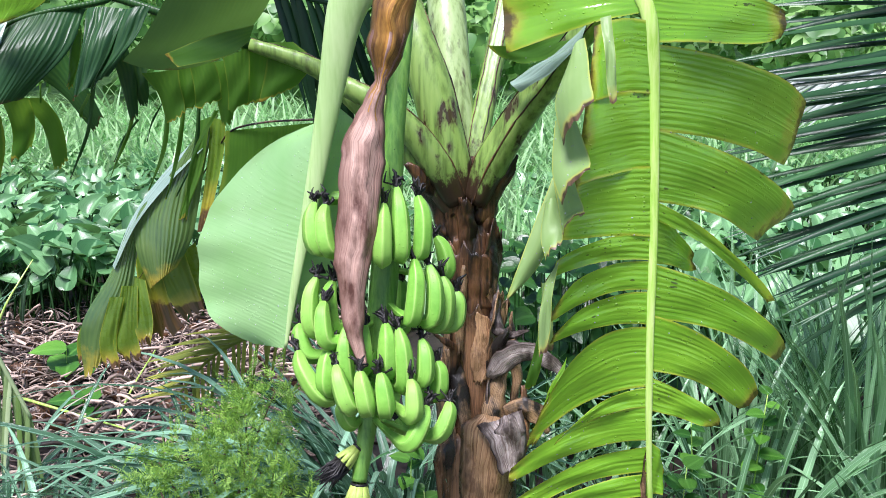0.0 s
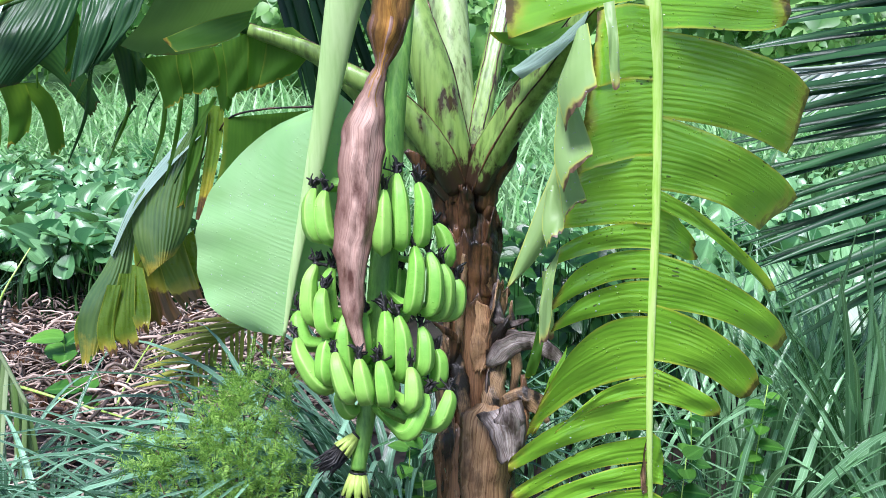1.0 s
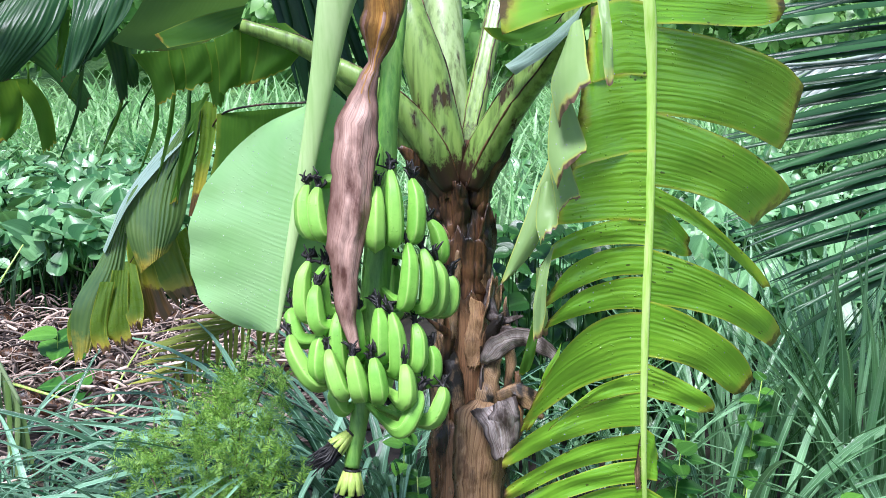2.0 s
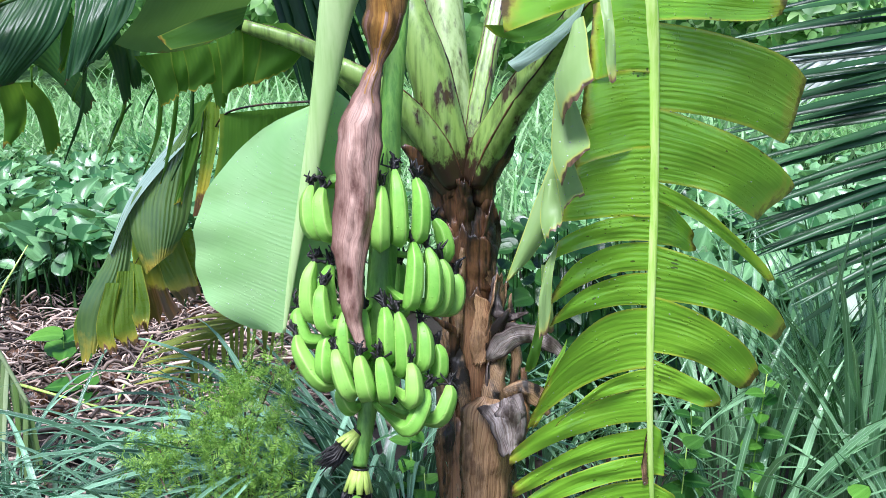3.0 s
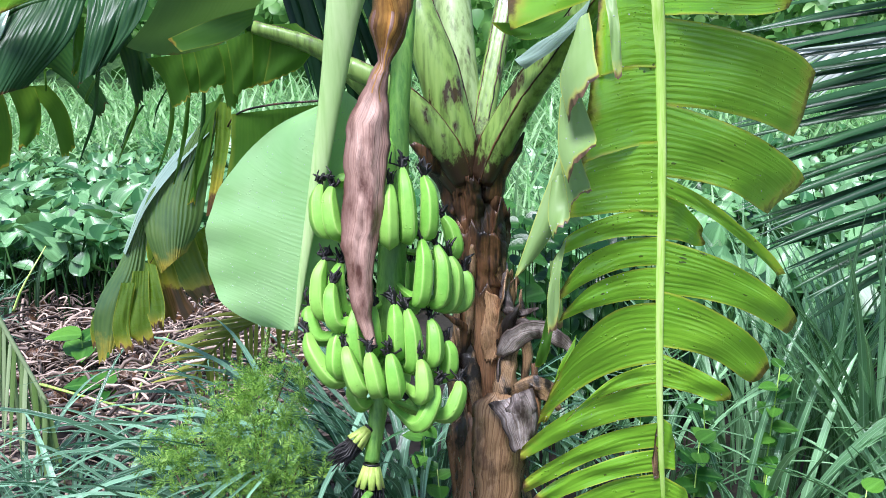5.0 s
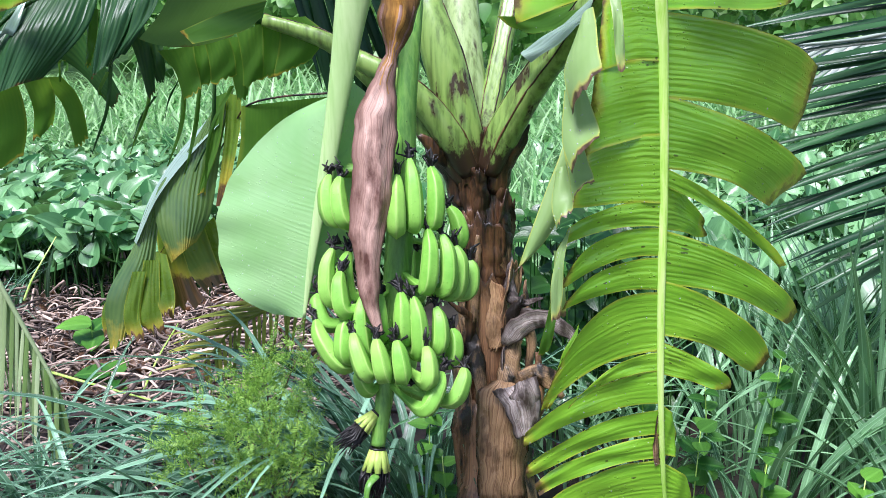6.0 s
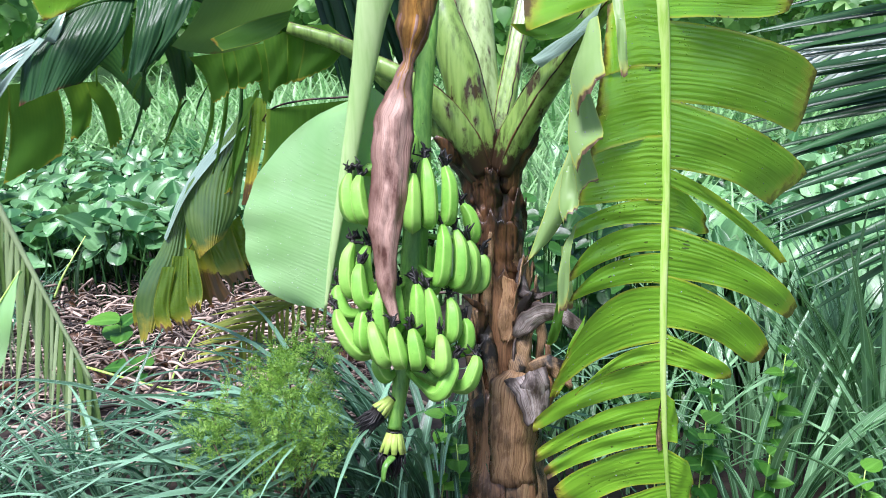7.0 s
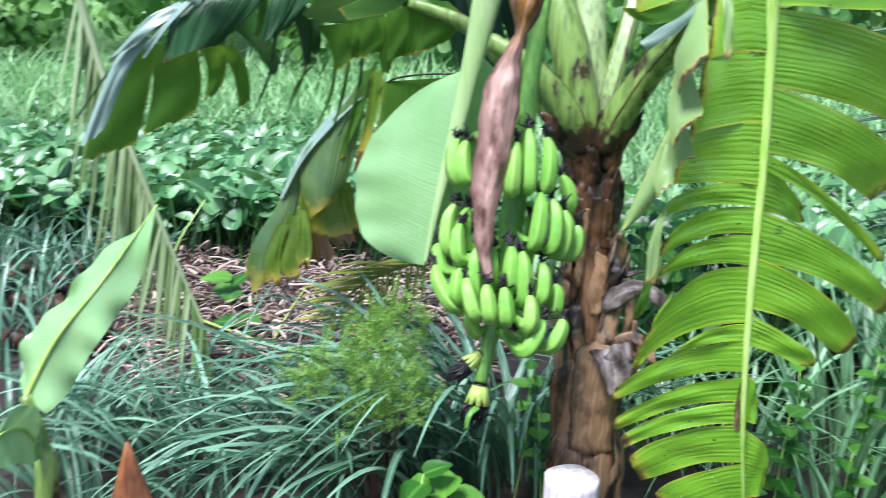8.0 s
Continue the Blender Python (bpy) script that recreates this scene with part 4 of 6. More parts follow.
right_lobe((0.278, 1.585, 1.516), (0.298, 1.586, 1.521), (0.289, 1.534, 1.366), (0.306, 1.535, 1.371), (0.0, -0.01, 0), M_LEAF_UNDER, tip=0.3)
right_lobe((0.407, 1.660, 1.116), (0.407, 1.658, 1.065), (0.215, 1.588, 1.076), (0.194, 1.590, 1.036), (-0.02, -0.01, 0.035), tip=0.0)
right_lobe((0.217, 1.589, 1.080), (0.192, 1.590, 1.036), (0.200, 1.567, 0.916), (0.176, 1.561, 0.891), (-0.01, -0.01, 0), M_LEAF_UNDER, tip=0.3, ragged=0.5)
right_lobe((0.407, 1.658, 1.063), (0.407, 1.655, 1.008), (0.215, 1.604, 1.002), (0.193, 1.602, 0.939), (-0.025, -0.01, 0.045), tip=0.4)
right_lobe((0.407, 1.655, 1.003), (0.407, 1.651, 0.938), (0.227, 1.614, 0.947), (0.198, 1.623, 0.894), (-0.025, -0.01, 0.04), tip=0.4)
right_lobe((0.407, 1.651, 0.933), (0.410, 1.649, 0.811), (0.214, 1.609, 0.824), (0.150, 1.656, 0.653), (-0.03, -0.01, 0.075), tip=0.55)
right_lobe((0.410, 1.650, 0.809), (0.411, 1.649, 0.769), (0.237, 1.629, 0.717), (0.211, 1.642, 0.682), (-0.02, -0.01, 0.045), tip=0.5)
right_lobe((0.411, 1.649, 0.771), (0.414, 1.649, 0.699), (0.137, 1.673, 0.632), (0.133, 1.683, 0.582), (-0.02, -0.01, 0.05), tip=0.25)
right_lobe((0.415, 1.651, 0.685), (0.420, 1.656, 0.629), (0.139, 1.677, 0.552), (0.143, 1.689, 0.510), (-0.02, -0.01, 0.045), tip=0.2)
right_lobe((0.420, 1.656, 0.625), (0.424, 1.659, 0.575), (0.157, 1.688, 0.503), (0.169, 1.691, 0.468), (-0.02, -0.01, 0.045), tip=0.2)
right_lobe((0.424, 1.660, 0.571), (0.434, 1.670, 0.477), (0.176, 1.690, 0.459), (0.219, 1.705, 0.384), (-0.02, -0.01, 0.035), tip=0.2)
right_lobe((0.435, 1.671, 0.473), (0.450, 1.687, 0.357), (0.237, 1.703, 0.371), (0.312, 1.706, 0.281), (-0.01, -0.01, 0.02), tip=0.3)
right_lobe((0.413, 1.649, 0.707), (0.425, 1.660, 0.564), (0.399, 1.654, 0.630), (0.404, 1.659, 0.553), (0, -0.005, 0), M_SHEATH, tip=0.5)
right_lobe((0.196, 1.688, 1.014), (0.210, 1.688, 1.014), (0.199, 1.678, 0.863), (0.224, 1.681, 0.876), (0.0, -0.01, 0), M_LEAF_UNDER, tip=0.1, ragged=0.6)
right_lobe((0.202, 1.696, 0.954), (0.208, 1.688, 0.910), (0.163, 1.692, 0.780), (0.191, 1.695, 0.794), (0.0, -0.02, 0), M_LEAF_OLIVE, tip=0.2, ragged=0.8)
right_lobe((0.246, 1.660, 0.870), (0.237, 1.649, 0.815), (0.164, 1.680, 0.667), (0.189, 1.681, 0.672), (-0.005, -0.02, 0), M_LEAF_BRIGHT, tip=0.3, ragged=0.6)
# curled margin by the stalk, silvery sheen put into its colour, with its dark upper side behind
right_lobe((0.286, 1.770, 1.525), (0.271, 1.742, 1.489), (0.135, 1.911, 1.418), (0.154, 1.875, 1.394), (0.012, -0.03, -0.022), M_LEAF_CURL_SHEEN, tip=0.1, cup=0.012)
right_lobe((0.288, 1.811, 1.526), (0.246, 1.801, 1.476), (0.099, 1.995, 1.487), (0.145, 1.979, 1.453), (0.0, -0.01, -0.03), M_LEAF_OLIVE, tip=0.3, cup=-0.01)

# ---- flag leaf with its rounded blade ----
FLAG = spline([(-0.142, 1.640, 1.604), (-0.180, 1.644, 1.527), (-0.213, 1.655, 1.376), (-0.252, 1.658, 1.186), (-0.286, 1.657, 1.032), (-0.312, 1.659, 0.888)], 60)
flag_leaf = tube("flag_leaf", FLAG, profile([0.044, 0.040, 0.032, 0.025, 0.019, 0.015, 0.010, 0.007, 0.003], 60), M_RIB_PALE, plant, "smooth rounded green leaf with a wide pale midrib", sides=16, up=(0, -1, 0), flat=0.45)


def half_blade(rib, i0, i1, widths, way, material, parent, label="", m=12, sag=0.0, rows=40, ripple=0.004):
    """One side of a whole blade along the rib from sample i0 to i1; way: outward direction."""
    idx = np.linspace(i0, i1, rows)
    p = np.array([[np.interp(x, np.arange(len(rib)), rib[:, c]) for c in range(3)] for x in idx])
    w = np.interp(np.linspace(0, 1, rows), [q[0] for q in widths], [q[1] for q in widths])
    for _ in range(2):
        w[1:-1] = (w[:-2] + 2 * w[1:-1] + w[2:]) / 4
    way = V3(way) / np.linalg.norm(way)
    run = np.linalg.norm(np.diff(p, axis=0), axis=1).sum()
    tang = (p[-1] - p[0]) / np.linalg.norm(p[-1] - p[0])
    nrm = np.cross(way, tang)
    v, uv = [], []
    for k in range(rows):
        for j in range(m):
            s = j / (m - 1)
            q = p[k] + way * w[k] * s + nrm * (sag * math.sin(math.pi * s * 0.5) ** 2 + ripple * math.sin(14 * k / rows + 2 * s) * s + ripple * 0.7 * math.sin(31 * k / rows) * s * s)
            v.append(q)
            uv.append((s * 0.85, k / rows * run + 0.08 * s))
    return mesh_object("blade", v, grid_faces(rows, m), material, parent, label, uv)


half_blade(FLAG, 26, 59, [(0, 0.02), (0.05, 0.125), (0.15, 0.215), (0.3, 0.274), (0.5, 0.284), (0.71, 0.264), (0.85, 0.226), (0.93, 0.175), (0.98, 0.135), (1, 0.10)], (-0.9, 0.42, -0.09), M_LEAF_FLAG, flag_leaf, sag=-0.03)
half_blade(FLAG, 24, 56, [(0, 0.01), (0.1, 0.09), (0.4, 0.15), (0.7, 0.13), (1, 0.02)], (0.75, 0.65, 0.05), M_LEAF_FLAG, flag_leaf, sag=0.01)


def dried_bract():
    p = spline([(-0.074, 1.594, 1.578), (-0.091, 1.593, 1.521), (-0.104, 1.598, 1.444), (-0.128, 1.600, 1.355), (-0.148, 1.584, 1.275), (-0.155, 1.560, 1.155), (-0.164, 1.538, 1.045), (-0.157, 1.520, 0.954), (-0.141, 1.509, 0.899)], 60)
    w = profile([0.034, 0.036, 0.037, 0.032, 0.011, 0.026, 0.038, 0.040, 0.038, 0.034, 0.026, 0.018, 0.012, 0.004], 60)
    fr = frames_along(p, (0.15, -1, 0))
    v, uv, m = [], [], 17
    for k in range(60):
        side, u = fr[k]
        for j in range(m):
            s = 2 * j / (m - 1) - 1
            pleat = 0.05 * math.cos(9 * s + 0.08 * k) + 0.03 * math.cos(23 * s)
            v.append(p[k] + side * w[k] * (s + 0.06 * math.sin(0.45 * k + 3 * s)) + u * w[k] * (0.55 * (1 - s * s) + pleat))
            uv.append((s, k / 60))
    v = [q + V3(noise.noise_vector(Vector(q) * 22)) * 0.007 + V3(noise.noise_vector(Vector(q) * 60)) * 0.0025 for q in v]
    ob = mesh_object("dried_bract", v, grid_faces(60, m), M_BRACT, plant, "withered pinkish brown bract hanging over the fruit", uv)
    ob.data.materials.append(M_BRACT_TOP)
    for poly in ob.data.polygons:
        if poly.index // 16 < 17 + 5 * math.sin(2.1 * (poly.index % 16)) + 3 * math.sin(5.3 * (poly.index % 16)):
            poly.material_index = 1
    mod = ob.modifiers.new("thickness", "SOLIDIFY")
    mod.thickness = 0.002


dried_bract()

# ---- fruit bunch ----
STALK = spline([(-0.076, 1.803, 1.603), (-0.083, 1.756, 1.470), (-0.095, 1.716, 1.319), (-0.104, 1.688, 1.179), (-0.117, 1.651, 0.996), (-0.133, 1.612, 0.848), (-0.146, 1.581, 0.745), (-0.160, 1.553, 0.656)], 90)
bunch = tube("bunch_stalk", STALK, profile([0.022, 0.021, 0.020, 0.021, 0.026, 0.027, 0.025, 0.020, 0.016, 0.014], 90), M_STALK, plant, "ridged green bunch stalk", sides=20, up=(0, -1, 0), section=lambda a: 1 + 0.05 * math.cos(9 * a))


def black_tuft(p, way, size, parent, seed):
    """Shrivelled flower left on a fruit's tip."""
    g = np.random.default_rng(seed)
    heap = Heap()
    way = V3(way) / np.linalg.norm(way)
    for _ in range(11):
        d = way * 2.0 + g.normal(0, 0.8, 3)
        d /= np.linalg.norm(d)
        l = size * g.uniform(0.6, 1.3)
        path = np.array([V3(p) + d * l * t + g.normal(0, 0.18 * size, 3) * t for t in np.linspace(-0.15, 1, 5)])
        v, f, uv = tube_data(path, np.array([0.16, 0.15, 0.09, 0.13, 0.05]) * size * g.uniform(0.5, 1.2), sides=5)
        heap.add(v, f, uv)
    return heap.make("dried_flower", M_BLACK, parent)


count = 0


def banana(tip, low, r=0.0160):
    """A plump angular fruit that leaves the stalk near its lowest point and curves up to its tip."""
    global count
    count += 1
    tip, low = V3(tip), V3(low) - V3((0, 0, 0.010))
    k = int(np.argmin(np.abs(STALK[:, 2] - (low[2] + 0.035))))
    base = STALK[k] + (low - STALK[k]) * 0.12
    length = np.linalg.norm(tip - low)
    out = low - STALK[k]
    out[2] = 0
    belly = low + (0, 0, r * 0.75) + out / (np.linalg.norm(out) + 1e-6) * 0.006
    mid = (belly + tip) / 2 + out / (np.linalg.norm(out) + 1e-6) * 0.012 * length / 0.1
    path = spline([base, base * 0.45 + belly * 0.55 - V3((0, 0, 0.004)), belly + (tip - belly) * 0.06, mid + (tip - mid) * 0.25, tip - (tip - mid) * 0.12, tip], 26)
    radii = r * profile([0.38, 0.38, 0.42, 0.54, 0.74, 0.94, 1.08, 1.14, 1.12, 1.04, 0.92, 0.75, 0.56, 0.42, 0.34, 0.29], 26)
    ridge = rng.normal(0, 1, 3) + V3((0, -1.5, 0))
    ob = tube("banana", path, radii, M_BANANA, bunch, sides=20, up=ridge, section=lambda a: 0.06 + 0.98 * math.cos(math.pi / 5) / math.cos((a + 1e-6) % (2 * math.pi / 5) - math.pi / 5))
    black_tuft(tip, tip - mid, 0.027, bunch, 100 + count)
    return ob


for tx, lx in (
    # top hand
    ((-0.242, 1.626, 1.183), (-0.230, 1.598, 1.093)), ((-0.219, 1.606, 1.181), (-0.205, 1.578, 1.094)), ((-0.218, 1.713, 1.261), (-0.222, 1.697, 1.180)),
    ((-0.111, 1.694, 1.262), (-0.113, 1.676, 1.169)), ((-0.087, 1.623, 1.212), (-0.079, 1.587, 1.081)), ((-0.110, 1.597, 1.184), (-0.111, 1.566, 1.078)),
    ((-0.048, 1.640, 1.194), (-0.046, 1.608, 1.083)), ((-0.014, 1.685, 1.108), (0.000, 1.670, 1.032)),
    # second hand
    ((-0.054, 1.597, 1.079), (-0.060, 1.564, 0.966)), ((-0.027, 1.615, 1.066), (-0.025, 1.583, 0.957)), ((-0.002, 1.640, 1.038), (-0.009, 1.620, 0.938)), ((0.026, 1.674, 1.001), (0.013, 1.659, 0.929)),
    ((-0.240, 1.609, 1.042), (-0.240, 1.578, 0.940)), ((-0.208, 1.608, 1.036), (-0.203, 1.590, 0.946)), ((-0.219, 1.561, 1.007), (-0.208, 1.536, 0.930)),
    # lower hands
    ((-0.274, 1.611, 0.951), (-0.246, 1.588, 0.890)), ((-0.271, 1.562, 0.912), (-0.213, 1.525, 0.827)), ((-0.207, 1.544, 0.923), (-0.207, 1.519, 0.846)), ((-0.194, 1.510, 0.901), (-0.165, 1.484, 0.824)),
    ((-0.179, 1.552, 0.961), (-0.171, 1.530, 0.850)), ((-0.150, 1.498, 0.893), (-0.135, 1.484, 0.821)), ((-0.147, 1.572, 0.959), (-0.143, 1.556, 0.878)), ((-0.106, 1.554, 0.967), (-0.104, 1.535, 0.873)),
    ((-0.083, 1.552, 0.958), (-0.075, 1.531, 0.850)), ((-0.113, 1.498, 0.890), (-0.103, 1.484, 0.818)), ((-0.041, 1.578, 0.931), (-0.042, 1.552, 0.851)), ((-0.012, 1.599, 0.881), (-0.020, 1.585, 0.814)),
    ((-0.059, 1.515, 0.872), (-0.059, 1.492, 0.806)), ((-0.030, 1.525, 0.818), (-0.066, 1.491, 0.752)), ((0.012, 1.555, 0.815), (-0.019, 1.532, 0.753)),
    ((-0.191, 1.582, 0.803), (-0.170, 1.574, 0.762)), ((-0.088, 1.577, 0.773), (-0.082, 1.572, 0.749)),
    # fruit on the far side
    ((-0.172, 1.784, 1.203), (-0.175, 1.757, 1.067)), ((-0.084, 1.746, 1.008), (-0.084, 1.725, 0.906)), ((-0.176, 1.745, 1.010), (-0.186, 1.725, 0.908)), ((-0.109, 1.697, 0.867), (-0.104, 1.677, 0.765)), ((-0.212, 1.697, 0.869), (-0.226, 1.679, 0.779)),
):
    banana(tx, lx)


def bract_scar(p, q, r0, r1, seed):
    """A fan of yellow scales with black withered threads at its end."""
    g = np.random.default_rng(seed)
    p, q = V3(p), V3(q)
    ax = (q - p) / np.linalg.norm(q - p)
    s1 = np.cross(ax, (0, 1, 0.2))
    s1 /= np.linalg.norm(s1)
    s2 = np.cross(ax, s1)
    for k in range(9):
        a = 6.283 * k / 9
        d = math.cos(a) * s1 + math.sin(a) * s2
        path = np.array([p + d * r0, (p + q) / 2 + d * (r0 + r1) * 0.5, q + d * r1 * 1.1])
        tube("yellow_scale", path, np.array([0.26, 0.36, 0.24]) * r1, M_CUT, bunch, sides=8, up=d, flat=0.5)
    ring = np.array([p + (math.cos(a) * s1 + math.sin(a) * s2) * r0 * 1.1 for a in np.linspace(0, 6.283, 20)])
    tube("scar_ring", ring, np.full(20, 0.003), M_BLACK, bunch, sides=6)
    heap = Heap()
    for _ in range(60):
        a = g.uniform(0, 6.28)
        d = (math.cos(a) * s1 + math.sin(a) * s2) * r1 * g.uniform(0.1, 1.1)
        path = np.array([q + d, q + d * 1.1 + ax * 0.02 + g.normal(0, 0.004, 3), q + d + ax * g.uniform(0.03, 0.055) + g.normal(0, 0.008, 3)])
        v, f, uv = tube_data(path, [0.003, 0.0025, 0.001], sides=4)
        heap.add(v, f, uv)
    heap.make("withered_threads", M_BLACK, bunch)


bract_scar((-0.160, 1.552, 0.651), (-0.164, 1.543, 0.609), 0.013, 0.024, 5)
bract_scar((-0.163, 1.565, 0.719), (-0.190, 1.550, 0.695), 0.008, 0.017, 6)

tube("green_bract", spline([(-0.162, 1.517, 0.610), (-0.175, 1.494, 0.600), (-0.179, 1.487, 0.570)], 8), np.linspace(0.010, 0.005, 8), M_STALK, bunch, "small green bract remnant", sides=8, flat=0.5)

# ---- leaves to the left of the stem ----
LEFT = spline([(-0.443, 2.045, 1.498), (-0.583, 2.053, 1.546), (-0.757, 2.083, 1.603), (-0.786, 2.050, 1.591), (-0.960, 1.970, 1.537), (-1.074, 1.920, 1.425), (-1.171, 1.900, 1.350), (-1.309, 1.880, 1.169)], 60)
leaf_left = tube("drooping_leaf", LEFT, profile([0.015, 0.011, 0.008, 0.005, 0.004, 0.0025], 60), M_LEAF_DARK, plant, "dark glossy banana leaf torn into drooping strips", sides=10)
# broad lobes near the stalk
panel("leaf_lobe", [(-0.531, 1.820, 1.627), (-0.634, 1.910, 1.514), (-0.712, 1.970, 1.455)], [(-0.328, 1.820, 1.622), (-0.396, 1.930, 1.545), (-0.503, 1.990, 1.459)], M_LEAF_GREY, leaf_left, bulge=0.02, swell=0.012, depth=0.003, nu=13)
panel("leaf_lobe", [(-0.401, 1.900, 1.529), (-0.503, 1.890, 1.503), (-0.589, 1.880, 1.467)], [(-0.415, 1.900, 1.494), (-0.458, 1.890, 1.464), (-0.563, 1.880, 1.440)], M_LEAF_OLIVE, leaf_left, bulge=0.0, depth=0.001)
for strip_left, strip_right in (
    ([(-0.693, 2.040, 1.432), (-0.664, 2.050, 1.383), (-0.647, 2.060, 1.315)], [(-0.620, 2.030, 1.441), (-0.618, 2.040, 1.382), (-0.614, 2.050, 1.336)]),
    ([(-0.633, 2.050, 1.441), (-0.624, 2.060, 1.382), (-0.623, 2.070, 1.333)], [(-0.581, 2.050, 1.449), (-0.586, 2.060, 1.394), (-0.599, 2.070, 1.350)]),
    ([(-0.581, 2.030, 1.447), (-0.574, 2.040, 1.394), (-0.580, 2.050, 1.345)], [(-0.535, 2.030, 1.456), (-0.527, 2.040, 1.406), (-0.530, 2.050, 1.367)]),
    ([(-0.551, 2.060, 1.455), (-0.535, 2.070, 1.393), (-0.525, 2.080, 1.303)], [(-0.503, 2.060, 1.464), (-0.499, 2.070, 1.405), (-0.514, 2.080, 1.314)]),
    ([(-0.506, 2.040, 1.466), (-0.500, 2.050, 1.405), (-0.505, 2.060, 1.335)], [(-0.458, 2.040, 1.490), (-0.462, 2.050, 1.417), (-0.470, 2.060, 1.358)]),
    ([(-0.467, 2.060, 1.496), (-0.469, 2.070, 1.430), (-0.473, 2.080, 1.355)], [(-0.391, 2.060, 1.499), (-0.411, 2.070, 1.429), (-0.427, 2.080, 1.370)]),
    ([(-0.400, 2.050, 1.502), (-0.415, 2.060, 1.429), (-0.438, 2.070, 1.357)], [(-0.359, 2.050, 1.503), (-0.317, 2.060, 1.460), (-0.356, 2.070, 1.399)]),
):
    panel("leaf_strip", strip_left, [V3(q) + (0.014, 0, 0) for q in strip_right], M_LEAF_OLIVE, leaf_left, bulge=0.006, ragged=0.012, depth=0.004)
# glossy lobes hanging over the rib
panel("leaf_lobe", [(-1.009, 1.980, 1.524), (-1.048, 1.920, 1.432), (-1.054, 1.880, 1.323)], [(-0.816, 2.050, 1.578), (-0.835, 1.980, 1.476), (-0.926, 1.940, 1.373)], M_LEAF_SHEEN, leaf_left, bulge=0.03, depth=0.004, pleats=6, nu=17)
panel("leaf_lobe", [(-0.800, 2.020, 1.573), (-0.801, 1.970, 1.485), (-0.814, 1.930, 1.370)], [(-0.705, 2.020, 1.571), (-0.733, 1.970, 1.483), (-0.773, 1.940, 1.399)], M_LEAF_SHEEN, leaf_left, bulge=0.012, depth=0.005, pleats=4)
panel("leaf_lobe", [(-0.727, 2.010, 1.565), (-0.754, 1.980, 1.472), (-0.781, 1.950, 1.384)], [(-0.654, 2.010, 1.575), (-0.683, 1.980, 1.501), (-0.746, 1.960, 1.425)], M_LEAF_SHEEN, leaf_left, bulge=0.012, depth=0.005, pleats=3)
# torn strips below them
for strip_left, strip_right, strip_skin in (
    ([(-0.774, 2.060, 1.501), (-0.759, 2.060, 1.430), (-0.736, 2.070, 1.315)], [(-0.735, 2.060, 1.506), (-0.718, 2.060, 1.429), (-0.718, 2.070, 1.324)], M_LEAF_DARK),
    ([(-0.751, 2.080, 1.456), (-0.732, 2.080, 1.411), (-0.718, 2.090, 1.347)], [(-0.695, 2.080, 1.449), (-0.693, 2.080, 1.403), (-0.698, 2.090, 1.357)], M_LEAF_DARK),
    ([(-0.968, 2.100, 1.429), (-0.911, 2.110, 1.382), (-0.843, 2.120, 1.293)], [(-0.901, 2.100, 1.493), (-0.860, 2.110, 1.414), (-0.814, 2.120, 1.322)], M_LEAF_DARK),
    ([(-0.852, 2.040, 1.527), (-0.851, 2.020, 1.451), (-0.861, 2.010, 1.393)], [(-0.823, 2.040, 1.526), (-0.831, 2.020, 1.450), (-0.849, 2.010, 1.393)], M_LEAF_OLIVE),
    ([(-1.282, 2.060, 1.357), (-1.375, 2.100, 1.197), (-1.460, 2.140, 1.018)], [(-1.160, 2.050, 1.372), (-1.216, 2.100, 1.229), (-1.284, 2.140, 1.077)], M_LEAF_OLIVE),
    ([(-1.170, 2.050, 1.372), (-1.205, 2.100, 1.244), (-1.253, 2.130, 1.110)], [(-1.047, 2.050, 1.387), (-1.053, 2.100, 1.276), (-1.088, 2.130, 1.176)], M_LEAF_OLIVE),
    ([(-1.046, 2.070, 1.387), (-1.045, 2.120, 1.305), (-1.069, 2.150, 1.215)], [(-0.970, 2.070, 1.373), (-0.988, 2.120, 1.306), (-1.015, 2.150, 1.250)], M_LEAF_OLIVE),
    ([(-1.028, 2.090, 1.380), (-0.980, 2.130, 1.321), (-0.965, 2.160, 1.189)], [(-0.951, 2.090, 1.377), (-0.928, 2.130, 1.321), (-0.931, 2.160, 1.213)], M_LEAF_OLIVE),
):
    panel("leaf_strip", strip_left, strip_right, strip_skin, leaf_left, bulge=0.008, ragged=0.015, depth=0.005)
# folds along the rib, their silver sheen painted by the pale blade colour
for fold_left, fold_right in (
    ([(-0.962, 1.960, 1.549), (-0.988, 1.900, 1.471), (-1.105, 1.860, 1.323)], [(-0.947, 1.970, 1.557), (-0.984, 1.920, 1.475), (-1.082, 1.880, 1.380)]),
    ([(-1.031, 1.930, 1.480), (-1.110, 1.880, 1.417), (-1.190, 1.840, 1.310)], [(-1.004, 1.930, 1.460), (-1.061, 1.880, 1.411), (-1.127, 1.850, 1.357)]),
    ([(-1.123, 1.900, 1.404), (-1.188, 1.860, 1.309), (-1.271, 1.830, 1.091)], [(-1.101, 1.910, 1.384), (-1.140, 1.870, 1.309), (-1.212, 1.840, 1.132)]),
):
    panel("leaf_strip", fold_left, fold_right, M_LEAF_CURL_SHEEN, leaf_left, bulge=0.012, ragged=0.015, depth=0.005, pleats=2)
